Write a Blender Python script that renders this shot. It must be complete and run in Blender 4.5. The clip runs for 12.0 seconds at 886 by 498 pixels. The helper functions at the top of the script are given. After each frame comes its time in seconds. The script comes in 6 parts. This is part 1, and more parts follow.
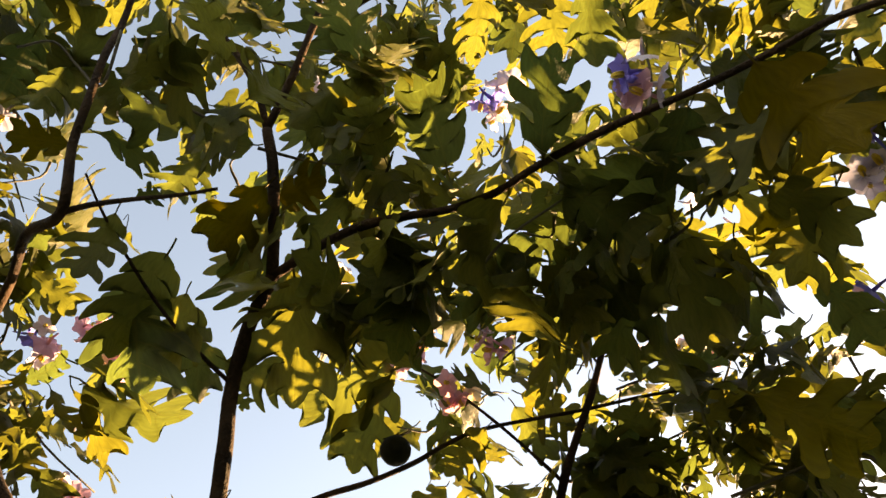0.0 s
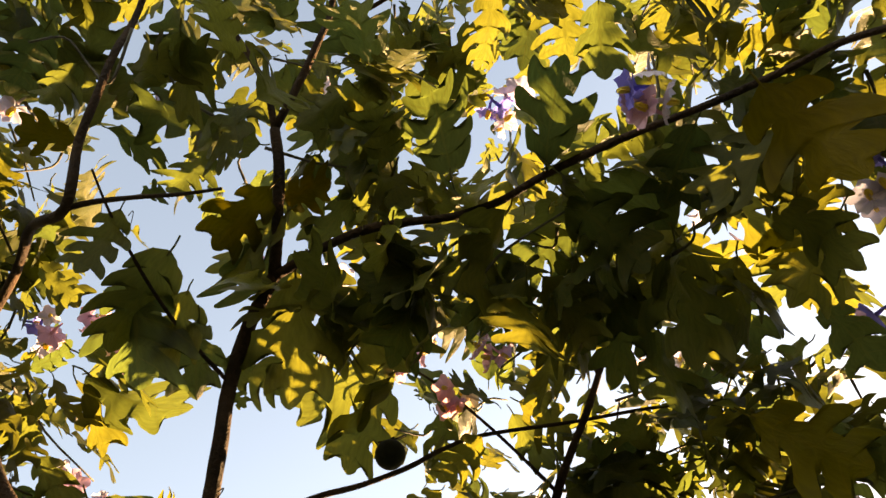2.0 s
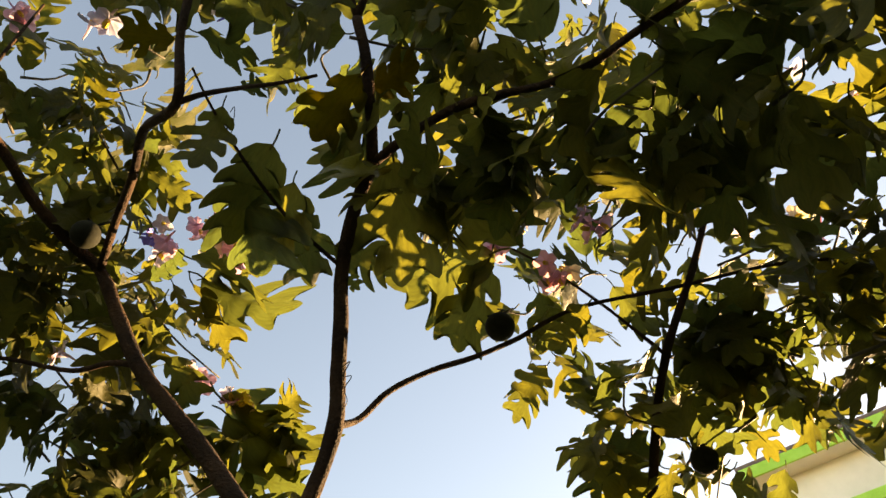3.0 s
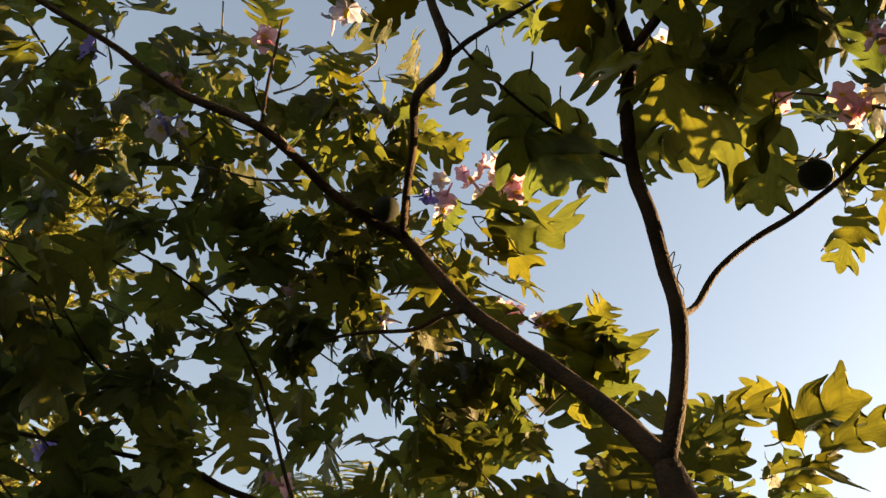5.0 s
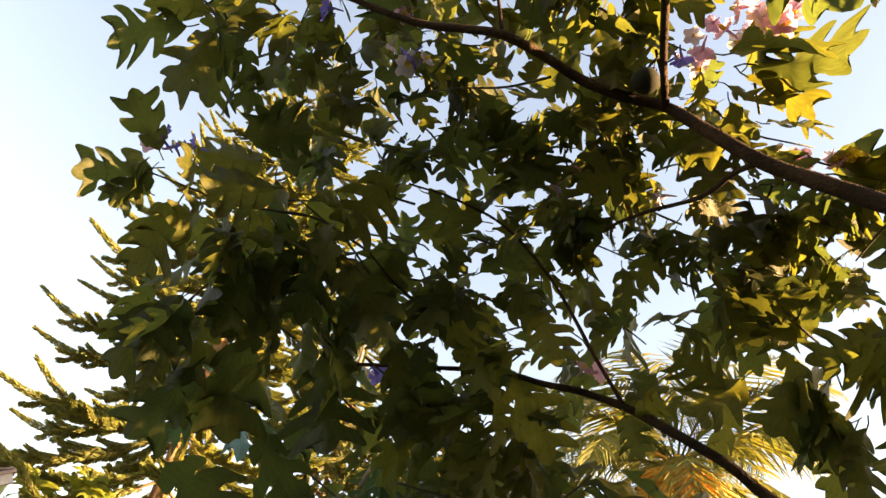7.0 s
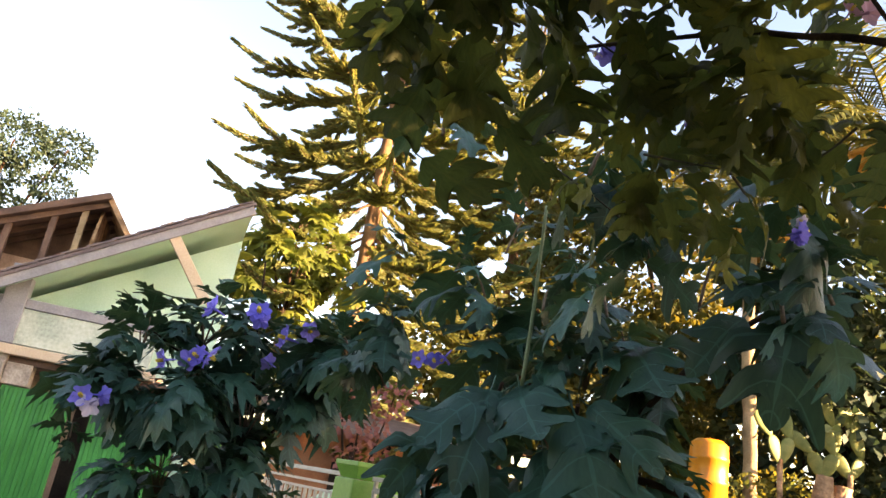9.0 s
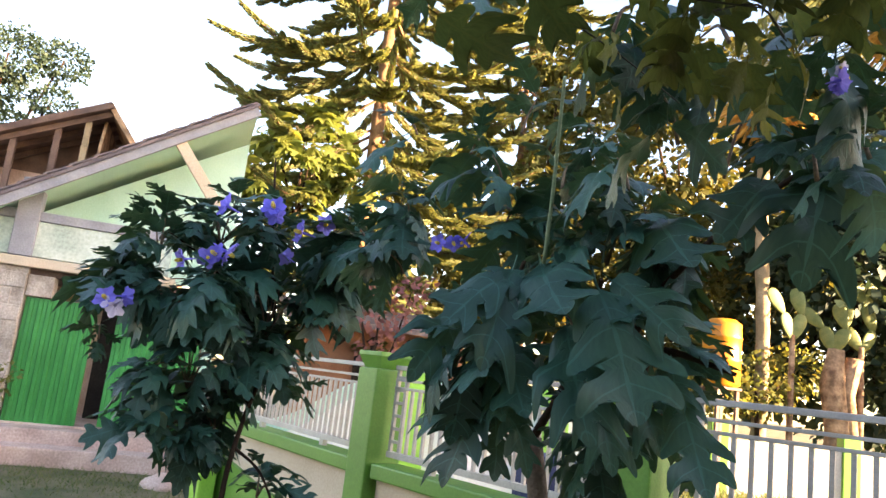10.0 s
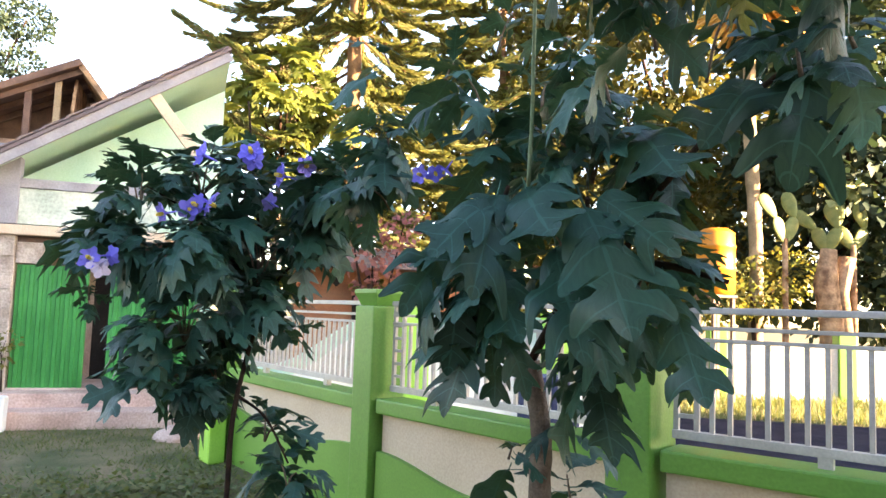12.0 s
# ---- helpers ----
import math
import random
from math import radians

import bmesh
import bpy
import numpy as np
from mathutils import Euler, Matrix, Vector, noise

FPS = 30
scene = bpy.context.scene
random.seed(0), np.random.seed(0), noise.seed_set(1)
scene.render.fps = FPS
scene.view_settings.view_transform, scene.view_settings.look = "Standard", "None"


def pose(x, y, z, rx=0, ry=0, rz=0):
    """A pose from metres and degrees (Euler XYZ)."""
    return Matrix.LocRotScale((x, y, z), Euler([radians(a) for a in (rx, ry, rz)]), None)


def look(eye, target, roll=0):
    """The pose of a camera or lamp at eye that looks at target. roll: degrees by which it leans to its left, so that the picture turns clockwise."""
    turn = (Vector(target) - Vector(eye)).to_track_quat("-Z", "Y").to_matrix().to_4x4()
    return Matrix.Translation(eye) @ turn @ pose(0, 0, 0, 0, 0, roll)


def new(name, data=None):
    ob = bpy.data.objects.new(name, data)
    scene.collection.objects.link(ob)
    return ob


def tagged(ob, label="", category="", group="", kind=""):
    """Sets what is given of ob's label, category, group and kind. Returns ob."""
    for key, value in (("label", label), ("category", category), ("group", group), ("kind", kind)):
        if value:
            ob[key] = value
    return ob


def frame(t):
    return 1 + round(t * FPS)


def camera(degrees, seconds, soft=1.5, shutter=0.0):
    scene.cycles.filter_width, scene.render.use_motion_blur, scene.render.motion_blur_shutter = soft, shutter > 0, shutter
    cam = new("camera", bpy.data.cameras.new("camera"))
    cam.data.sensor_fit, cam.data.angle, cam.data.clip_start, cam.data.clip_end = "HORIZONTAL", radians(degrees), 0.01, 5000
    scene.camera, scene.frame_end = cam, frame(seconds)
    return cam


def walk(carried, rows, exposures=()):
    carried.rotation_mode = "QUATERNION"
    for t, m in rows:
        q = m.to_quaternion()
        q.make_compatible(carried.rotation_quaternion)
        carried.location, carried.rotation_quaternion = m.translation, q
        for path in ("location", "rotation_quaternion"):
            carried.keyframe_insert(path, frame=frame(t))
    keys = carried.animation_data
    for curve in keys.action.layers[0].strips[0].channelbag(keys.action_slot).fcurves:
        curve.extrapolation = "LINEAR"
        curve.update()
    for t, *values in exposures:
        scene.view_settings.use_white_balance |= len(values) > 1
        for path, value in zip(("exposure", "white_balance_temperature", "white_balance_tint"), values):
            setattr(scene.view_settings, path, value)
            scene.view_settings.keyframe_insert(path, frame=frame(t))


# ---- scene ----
cam = camera(62.0, 12.0)
PATH = [
    (0, (0.113, 0.194, 1.608), (0.198, 1.01, 3.432), -11.2),
    (0.5, (0.132, 0.181, 1.613), (0.26, 0.974, 3.445), -13.9),
    (1, (0.143, 0.163, 1.623), (0.233, 0.921, 3.472), -9.9),
    (1.5, (0.143, 0.158, 1.622), (0.226, 0.863, 3.492), -9.7),
    (2, (0.129, 0.182, 1.612), (0.177, 1.006, 3.434), -6.7),
    (2.5, (0.113, 0.208, 1.597), (0.076, 1.123, 3.375), -3.2),
    (3, (0.081, 0.222, 1.58), (-0.072, 1.223, 3.305), -0.7),
    (3.2, (0.057, 0.226, 1.574), (-0.147, 1.243, 3.284), -0.1),
    (4.8, (-0.003, 0.192, 1.572), (-0.708, 1.19, 3.155), 5.8),
    (5, (-0.015, 0.185, 1.562), (-0.767, 1.152, 3.142), 6.6),
    (5.5, (-0.031, 0.179, 1.557), (-0.924, 1.108, 3.087), 8.4),
    (6, (-0.043, 0.17, 1.551), (-1.034, 1.053, 3.048), 9.2),
    (6.5, (-0.057, 0.156, 1.548), (-1.19, 0.967, 2.982), 10.0),
    (7, (-0.075, 0.138, 1.538), (-1.379, 0.849, 2.877), 11.0),
    (7.5, (-0.093, 0.107, 1.537), (-1.583, 0.724, 2.719), 11.3),
    (7.7, (-0.102, 0.091, 1.537), (-1.649, 0.69, 2.654), 11.3),
    (9.3, (-0.166, 0.071, 1.461), (-2.013, 0.639, 1.978), 9.3),
    (9.5, (-0.182, 0.072, 1.45), (-2.044, 0.639, 1.911), 8.9),
    (10, (-0.21, 0.074, 1.437), (-2.082, 0.683, 1.787), 6.9),
    (10.5, (-0.228, 0.078, 1.43), (-2.107, 0.707, 1.697), 4.7),
    (11, (-0.232, 0.087, 1.428), (-2.109, 0.746, 1.638), 3.0),
    (11.5, (-0.234, 0.098, 1.438), (-2.119, 0.735, 1.643), 2.3),
    (12, (-0.243, 0.114, 1.439), (-2.127, 0.762, 1.611), 2.0),
]
EXPOSURES = [(0.0, 3.33, 10900, 21), (2.3, 3.32, 10900, 21), (3.2, 2.85, 10200, 18), (5.0, 2.8, 10150, 18), (6.5, 3.38, 10700, 23), (7.5, 3.5, 9900, 24), (8.0, 3.5, 9400, 26), (9.3, 3.4, 7900, 28), (10.5, 4.0, 7200, 26), (12.0, 4.08, 7200, 26)]
walk(cam, [(t, look(eye, target, roll)) for t, eye, target, roll in PATH], EXPOSURES)

# ---- light ----
SUN_AZ, SUN_EL = 40.0, 14.0          # degrees from +y towards +x, and above the horizon
world = bpy.data.worlds.new("world")
scene.world = world
world.use_nodes = True
wn = world.node_tree.nodes
sky = wn.new("ShaderNodeTexSky")
sky.sky_type = "NISHITA"
sky.sun_disc = False
sky.sun_elevation, sky.sun_rotation = radians(SUN_EL), radians(SUN_AZ)
sky.air_density, sky.dust_density, sky.ozone_density = 1.0, 0.5, 1.0
wn["Background"].inputs["Strength"].default_value = 0.07
haze = wn.new("ShaderNodeHueSaturation")          # clear evening air
haze.inputs["Saturation"].default_value = 1.04
world.node_tree.links.new(sky.outputs["Color"], haze.inputs["Color"])
world.node_tree.links.new(haze.outputs["Color"], wn["Background"].inputs["Color"])
lamp = bpy.data.lights.new("sun", "SUN")
lamp.energy, lamp.angle, lamp.color = 5.0, radians(0.6), (1.0, 0.78, 0.48)
sun = new("sun", lamp)
sun.matrix_world = look((0, 0, 30), (-math.sin(radians(SUN_AZ)), -math.cos(radians(SUN_AZ)), 30 - math.tan(radians(SUN_EL))))

# ---- materials ----


def nodes_of(name):
    m = bpy.data.materials.new(name)
    m.use_nodes = True
    nt = m.node_tree
    return m, nt, nt.nodes["Principled BSDF"], nt.nodes["Material Output"]


def coarse_fine(nt, base, other, scale, fine, amount=0.5, spread=(0.35, 0.65)):
    """Colour from two noises, one coarse (stains) and one fine (grain)."""
    tc = nt.nodes.new("ShaderNodeTexCoord")
    n1, n2 = nt.nodes.new("ShaderNodeTexNoise"), nt.nodes.new("ShaderNodeTexNoise")
    for n, s in ((n1, scale), (n2, fine)):
        n.inputs["Scale"].default_value, n.inputs["Detail"].default_value = s, 6.0
        nt.links.new(tc.outputs["Object"], n.inputs["Vector"])
    ramp = nt.nodes.new("ShaderNodeValToRGB")
    ramp.color_ramp.elements[0].position, ramp.color_ramp.elements[1].position = spread
    ramp.color_ramp.elements[0].color, ramp.color_ramp.elements[1].color = (*base, 1), (*other, 1)
    nt.links.new(n1.outputs["Fac"], ramp.inputs["Fac"])
    mix = nt.nodes.new("ShaderNodeMix")
    mix.data_type, mix.blend_type = "RGBA", "OVERLAY"
    mix.inputs[0].default_value = amount
    nt.links.new(ramp.outputs["Color"], mix.inputs[6])
    nt.links.new(n2.outputs["Fac"], mix.inputs[7])
    return mix.outputs[2], n2.outputs["Fac"]


def surface(name, base, other, rough=0.7, scale=2.0, fine=40.0, bump=0.2, metal=0.0, amount=0.5):
    m, nt, bsdf, _ = nodes_of(name)
    colour, grain = coarse_fine(nt, base, other, scale, fine, amount)
    nt.links.new(colour, bsdf.inputs["Base Color"])
    bsdf.inputs["Roughness"].default_value, bsdf.inputs["Metallic"].default_value = rough, metal
    bsdf.inputs["Specular IOR Level"].default_value = 0.15 if rough > 0.8 else 0.45
    b = nt.nodes.new("ShaderNodeBump")
    b.inputs["Strength"].default_value, b.inputs["Distance"].default_value = bump, 0.01
    nt.links.new(grain, b.inputs["Height"])
    nt.links.new(b.outputs["Normal"], bsdf.inputs["Normal"])
    if name == "asphalt":
        bsdf.inputs["Specular IOR Level"].default_value = 0.03
    return m


def foliage(name, low, high, glow, through_share=0.4, rough=0.52, veins=True, gloss=0.22):
    """A thin leaf: reflects, and lets part of the light through. UV: across the half blade, along the midrib."""
    m, nt, bsdf, out = nodes_of(name)
    L, N = nt.links.new, nt.nodes.new
    geo, info = N("ShaderNodeNewGeometry"), N("ShaderNodeObjectInfo")
    add = N("ShaderNodeMath")
    add.operation = "ADD"
    L(geo.outputs["Random Per Island"], add.inputs[0])
    L(info.outputs["Random"], add.inputs[1])
    fr = N("ShaderNodeMath")
    fr.operation = "FRACT"
    L(add.outputs[0], fr.inputs[0])
    ramp = N("ShaderNodeValToRGB")
    ramp.color_ramp.elements[0].color, ramp.color_ramp.elements[1].color = (*low, 1), (*high, 1)
    L(fr.outputs[0], ramp.inputs["Fac"])
    tc, noise_node = N("ShaderNodeTexCoord"), N("ShaderNodeTexNoise")
    noise_node.inputs["Scale"].default_value, noise_node.inputs["Detail"].default_value = 9.0, 5.0
    L(tc.outputs["UV"], noise_node.inputs["Vector"])
    mottle = N("ShaderNodeMix")
    mottle.data_type, mottle.blend_type = "RGBA", "OVERLAY"
    mottle.inputs[0].default_value = 0.3
    L(ramp.outputs["Color"], mottle.inputs[6])
    L(noise_node.outputs["Fac"], mottle.inputs[7])
    colour = mottle.outputs[2]
    if veins:
        sep = N("ShaderNodeSeparateXYZ")
        L(tc.outputs["UV"], sep.inputs[0])
        ab = N("ShaderNodeMath")
        ab.operation = "ABSOLUTE"
        L(sep.outputs[0], ab.inputs[0])
        mid = N("ShaderNodeMath")
        mid.operation = "LESS_THAN"
        mid.inputs[1].default_value = 0.045
        L(ab.outputs[0], mid.inputs[0])
        k = N("ShaderNodeMath")
        k.operation = "MULTIPLY_ADD"
        k.inputs[1].default_value = -0.07
        L(ab.outputs[0], k.inputs[0])
        L(sep.outputs[1], k.inputs[2])
        s = N("ShaderNodeMath")
        s.operation = "MULTIPLY"
        s.inputs[1].default_value = 5.6
        L(k.outputs[0], s.inputs[0])
        f = N("ShaderNodeMath")
        f.operation = "FRACT"
        L(s.outputs[0], f.inputs[0])
        side = N("ShaderNodeMath")
        side.operation = "LESS_THAN"
        side.inputs[1].default_value = 0.07
        L(f.outputs[0], side.inputs[0])
        mx = N("ShaderNodeMath")
        mx.operation = "MAXIMUM"
        L(mid.outputs[0], mx.inputs[0])
        L(side.outputs[0], mx.inputs[1])
        sc = N("ShaderNodeMath")
        sc.operation = "MULTIPLY"
        sc.inputs[1].default_value = 0.4
        L(mx.outputs[0], sc.inputs[0])
        vein = N("ShaderNodeMix")
        vein.data_type = "RGBA"
        L(sc.outputs[0], vein.inputs[0])
        L(colour, vein.inputs[6])
        vein.inputs[7].default_value = (high[0] * 2.2, high[1] * 1.9, high[2] * 2.0, 1)
        colour = vein.outputs[2]
        b = N("ShaderNodeBump")
        b.inputs["Strength"].default_value, b.inputs["Distance"].default_value = 0.3, 0.006
        relief = N("ShaderNodeMath")                # sunk veins and a crumpled blade
        relief.operation = "MULTIPLY_ADD"
        relief.inputs[1].default_value = -0.5
        L(mx.outputs[0], relief.inputs[0])
        L(noise_node.outputs["Fac"], relief.inputs[2])
        L(relief.outputs[0], b.inputs["Height"])
        L(b.outputs["Normal"], bsdf.inputs["Normal"])
    L(colour, bsdf.inputs["Base Color"])
    bsdf.inputs["Roughness"].default_value = rough
    bsdf.inputs["Specular IOR Level"].default_value = gloss
    tr = N("ShaderNodeBsdfTranslucent")
    tint = N("ShaderNodeMix")
    tint.data_type, tint.blend_type = "RGBA", "MIX"
    tint.inputs[0].default_value = 0.75
    L(colour, tint.inputs[6])
    hues = N("ShaderNodeValToRGB")                  # from leaf to leaf, greener or yellower
    hues.color_ramp.elements[0].color = (glow[0] * 0.62, glow[1] * 0.85, glow[2], 1)
    hues.color_ramp.elements[1].color = (glow[0] * 1.15, glow[1] * 1.05, glow[2] * 0.8, 1)
    L(fr.outputs[0], hues.inputs["Fac"])
    dapple = N("ShaderNodeMix")
    dapple.data_type, dapple.blend_type = "RGBA", "OVERLAY"
    dapple.inputs[0].default_value = 0.6
    L(hues.outputs["Color"], dapple.inputs[6])
    L(noise_node.outputs["Fac"], dapple.inputs[7])
    inner = dapple.outputs[2]
    if veins:
        dark = N("ShaderNodeMix")
        dark.data_type = "RGBA"
        L(sc.outputs[0], dark.inputs[0])
        L(inner, dark.inputs[6])
        dark.inputs[7].default_value = (glow[0] * 0.3, glow[1] * 0.35, glow[2] * 0.4, 1)
        inner = dark.outputs[2]
    L(inner, tint.inputs[7])
    L(tint.outputs[2], tr.inputs["Color"])
    mix = N("ShaderNodeMixShader")
    mix.inputs[0].default_value = through_share
    L(bsdf.outputs[0], mix.inputs[1])
    L(tr.outputs[0], mix.inputs[2])
    L(mix.outputs[0], out.inputs["Surface"])
    return m


M_LEAF = foliage("lobed_leaf", (0.019, 0.022, 0.005), (0.046, 0.048, 0.009), (0.22, 0.228, 0.045), 0.35, gloss=0.14)
# the lobed leaf again, darker and bluer: shade put into the colour
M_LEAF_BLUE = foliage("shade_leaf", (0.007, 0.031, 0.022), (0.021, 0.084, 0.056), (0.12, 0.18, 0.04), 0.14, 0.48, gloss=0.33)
# the same leaf again, paler and yellower: sunlight put into the colour
M_LEAF_SUN = foliage("sunlit_leaf", (0.06, 0.085, 0.02), (0.12, 0.14, 0.03), (0.33, 0.36, 0.06), 0.4, 0.45, gloss=0.3)
M_YELLOW = foliage("yellowing_leaf", (0.024, 0.022, 0.002), (0.045, 0.036, 0.003), (0.2, 0.15, 0.004), 0.3, gloss=0.06)
M_PETAL = [foliage("petal_purple", (0.15, 0.13, 0.58), (0.27, 0.23, 0.72), (0.34, 0.26, 0.85), 0.35, 0.6, False),
           foliage("petal_white", (0.5, 0.42, 0.6), (0.65, 0.58, 0.68), (0.8, 0.65, 0.8), 0.4, 0.6, False),
           foliage("petal_pink", (0.5, 0.26, 0.42), (0.65, 0.4, 0.52), (0.85, 0.45, 0.6), 0.4, 0.6, False),
           foliage("petal_cream", (0.65, 0.5, 0.42), (0.75, 0.62, 0.5), (0.9, 0.7, 0.5), 0.4, 0.6, False)]
M_PINE = foliage("pine_needles", (0.09, 0.115, 0.05), (0.17, 0.175, 0.06), (0.38, 0.37, 0.08), 0.38, 0.6, False)
M_PALM = foliage("palm_leaflet", (0.06, 0.08, 0.025), (0.12, 0.125, 0.04), (0.3, 0.27, 0.055), 0.3, 0.6, False)
M_FAR = foliage("far_leaf", (0.03, 0.042, 0.012), (0.075, 0.075, 0.02), (0.22, 0.17, 0.025), 0.32, 0.6, False)
M_FARDARK = foliage("far_dark_leaf", (0.014, 0.032, 0.022), (0.034, 0.055, 0.032), (0.09, 0.12, 0.04), 0.2, 0.6, False)
M_RED = foliage("red_leaf", (0.2, 0.07, 0.07), (0.32, 0.14, 0.12), (0.5, 0.2, 0.15), 0.35, 0.6, False)
M_GRASS = foliage("grass_blade", (0.07, 0.1, 0.035), (0.17, 0.165, 0.07), (0.25, 0.28, 0.06), 0.3, 0.6, False)
M_BARK = surface("bark", (0.015, 0.008, 0.005), (0.044, 0.024, 0.014), 0.85, 18.0, 220.0, 0.6)
M_TWIG = surface("green_twig", (0.022, 0.018, 0.009), (0.045, 0.036, 0.018), 0.7, 20.0, 200.0, 0.3)
M_SHOOT = surface("green_shoot", (0.1, 0.15, 0.08), (0.16, 0.21, 0.12), 0.6, 12.0, 120.0, 0.2)
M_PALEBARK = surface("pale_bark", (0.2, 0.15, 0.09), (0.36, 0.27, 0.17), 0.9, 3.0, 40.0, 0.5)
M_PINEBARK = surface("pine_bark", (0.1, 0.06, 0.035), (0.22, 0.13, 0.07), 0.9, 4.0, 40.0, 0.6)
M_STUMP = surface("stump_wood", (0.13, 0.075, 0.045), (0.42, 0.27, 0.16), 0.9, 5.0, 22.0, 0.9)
M_OLDWHITE = surface("weathered_white", (0.4, 0.38, 0.34), (0.55, 0.52, 0.47), 0.85, 1.5, 40.0, 0.25, 0.0, 0.35)
M_ANTHER = surface("anther", (0.7, 0.45, 0.04), (0.8, 0.6, 0.08), 0.5, 40.0, 200.0, 0.1)
M_FRUIT = surface("fruit_skin", (0.006, 0.007, 0.004), (0.014, 0.015, 0.008), 0.85, 30.0, 150.0, 0.1)
M_GREEN = surface("green_paint", (0.092, 0.245, 0.032), (0.125, 0.3, 0.042), 0.45, 1.6, 60.0, 0.15, 0.0, 0.25)
M_CREAM = surface("cream_plaster", (0.55, 0.42, 0.29), (0.64, 0.5, 0.36), 0.8, 1.5, 70.0, 0.1, 0.0, 0.3)
M_RAIL = surface("cream_metal_paint", (0.4, 0.36, 0.31), (0.52, 0.47, 0.41), 0.4, 6.0, 80.0, 0.08, 0.0, 0.25)
M_GATE = surface("gate_green_metal", (0.016, 0.19, 0.035), (0.03, 0.26, 0.055), 0.38, 2.0, 50.0, 0.1, 0.0, 0.25)
M_MINT = surface("mint_plaster", (0.4, 0.6, 0.46), (0.5, 0.69, 0.55), 0.8, 1.2, 50.0, 0.2, 0.0, 0.25)
M_WHITE = surface("white_plaster", (0.66, 0.66, 0.6), (0.8, 0.79, 0.73), 0.8, 1.2, 50.0, 0.2, 0.0, 0.25)
M_PARAPET = surface("stained_pale_green_plaster", (0.36, 0.42, 0.34), (0.56, 0.6, 0.5), 0.85, 2.2, 30.0, 0.2, 0.0, 0.45)
M_STONE = surface("stone_pillar", (0.3, 0.24, 0.19), (0.5, 0.42, 0.35), 0.85, 5.0, 40.0, 0.5)
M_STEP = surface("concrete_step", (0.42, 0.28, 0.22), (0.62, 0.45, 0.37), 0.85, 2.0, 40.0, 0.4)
M_GREYWOOD = surface("grey_board", (0.25, 0.235, 0.25), (0.34, 0.32, 0.33), 0.75, 3.0, 50.0, 0.3, 0.0, 0.3)
M_STEM = surface("grey_brown_bark", (0.09, 0.062, 0.045), (0.19, 0.14, 0.1), 0.9, 14.0, 120.0, 0.6)
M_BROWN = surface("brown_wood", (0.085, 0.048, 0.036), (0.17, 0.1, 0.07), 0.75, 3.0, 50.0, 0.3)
M_ORANGE = surface("terracotta_wall", (0.26, 0.1, 0.05), (0.38, 0.17, 0.09), 0.8, 2.0, 50.0, 0.3)
M_TILE = surface("roof_tile", (0.12, 0.09, 0.09), (0.2, 0.15, 0.14), 0.8, 4.0, 50.0, 0.4)
# near-black that stands for the shade inside openings
M_DARK = surface("inside_shade", (0.015, 0.012, 0.012), (0.03, 0.025, 0.022), 0.9, 3.0, 40.0, 0.2)
M_LAWN = surface("lawn", (0.085, 0.095, 0.042), (0.23, 0.175, 0.1), 0.95, 1.6, 60.0, 0.5)
M_ROAD = surface("asphalt", (0.011, 0.013, 0.026), (0.026, 0.028, 0.045), 0.85, 3.0, 120.0, 0.6)
M_YPLASTIC = surface("yellow_plastic", (0.5, 0.16, 0.006), (0.6, 0.23, 0.014), 0.4, 3.0, 40.0, 0.1, 0.0, 0.2)
M_CACTUS = surface("cactus_skin", (0.09, 0.125, 0.03), (0.16, 0.18, 0.05), 0.6, 6.0, 60.0, 0.2)
M_HEDGE = foliage("hedge_leaf", (0.06, 0.08, 0.02), (0.13, 0.13, 0.035), (0.35, 0.3, 0.05), 0.32, 0.6, False)
M_DRY = surface("dry_bunch", (0.5, 0.24, 0.05), (0.7, 0.4, 0.1), 0.8, 6.0, 60.0, 0.3)
M_NAVY = surface("navy_cloth", (0.03, 0.04, 0.09), (0.06, 0.07, 0.14), 0.8, 6.0, 80.0, 0.2)
M_LIME = surface("lime_paint", (0.28, 0.6, 0.06), (0.36, 0.68, 0.1), 0.5, 3.0, 60.0, 0.15, 0.0, 0.25)

# ---- small builders ----


def mesh_of(name, bm, material):
    me = bpy.data.meshes.new(name)
    bm.to_mesh(me)
    bm.free()
    for m in material if isinstance(material, (list, tuple)) else [material]:
        me.materials.append(m)
    return me


def part(name, bm, material, parent=None, label=""):
    ob = new(name, mesh_of(name, bm, material))
    if parent is not None:
        ob.parent = parent
    return tagged(ob, label)


def anchor(name, place, label, category, group="", kind=""):
    ob = new(name)
    ob.location = place
    ob.empty_display_size = 0.1
    return tagged(ob, label, category, group, kind)


def add_box(bm, lo, hi, bevel=0.0):
    made = bmesh.ops.create_cube(bm, size=1.0)["verts"]
    size = Vector(hi) - Vector(lo)
    for v in made:
        v.co = Vector(lo) + Vector((size[i] * (v.co[i] + 0.5) for i in range(3)))
    if bevel:
        edges = list({e for v in made for e in v.link_edges})
        bmesh.ops.bevel(bm, geom=edges, offset=bevel, segments=2, affect="EDGES", profile=0.6)
    return bm


def box(lo, hi, bevel=0.0):
    return add_box(bmesh.new(), lo, hi, bevel)


def turned(bm, m):
    bmesh.ops.transform(bm, matrix=m, verts=bm.verts)
    return bm


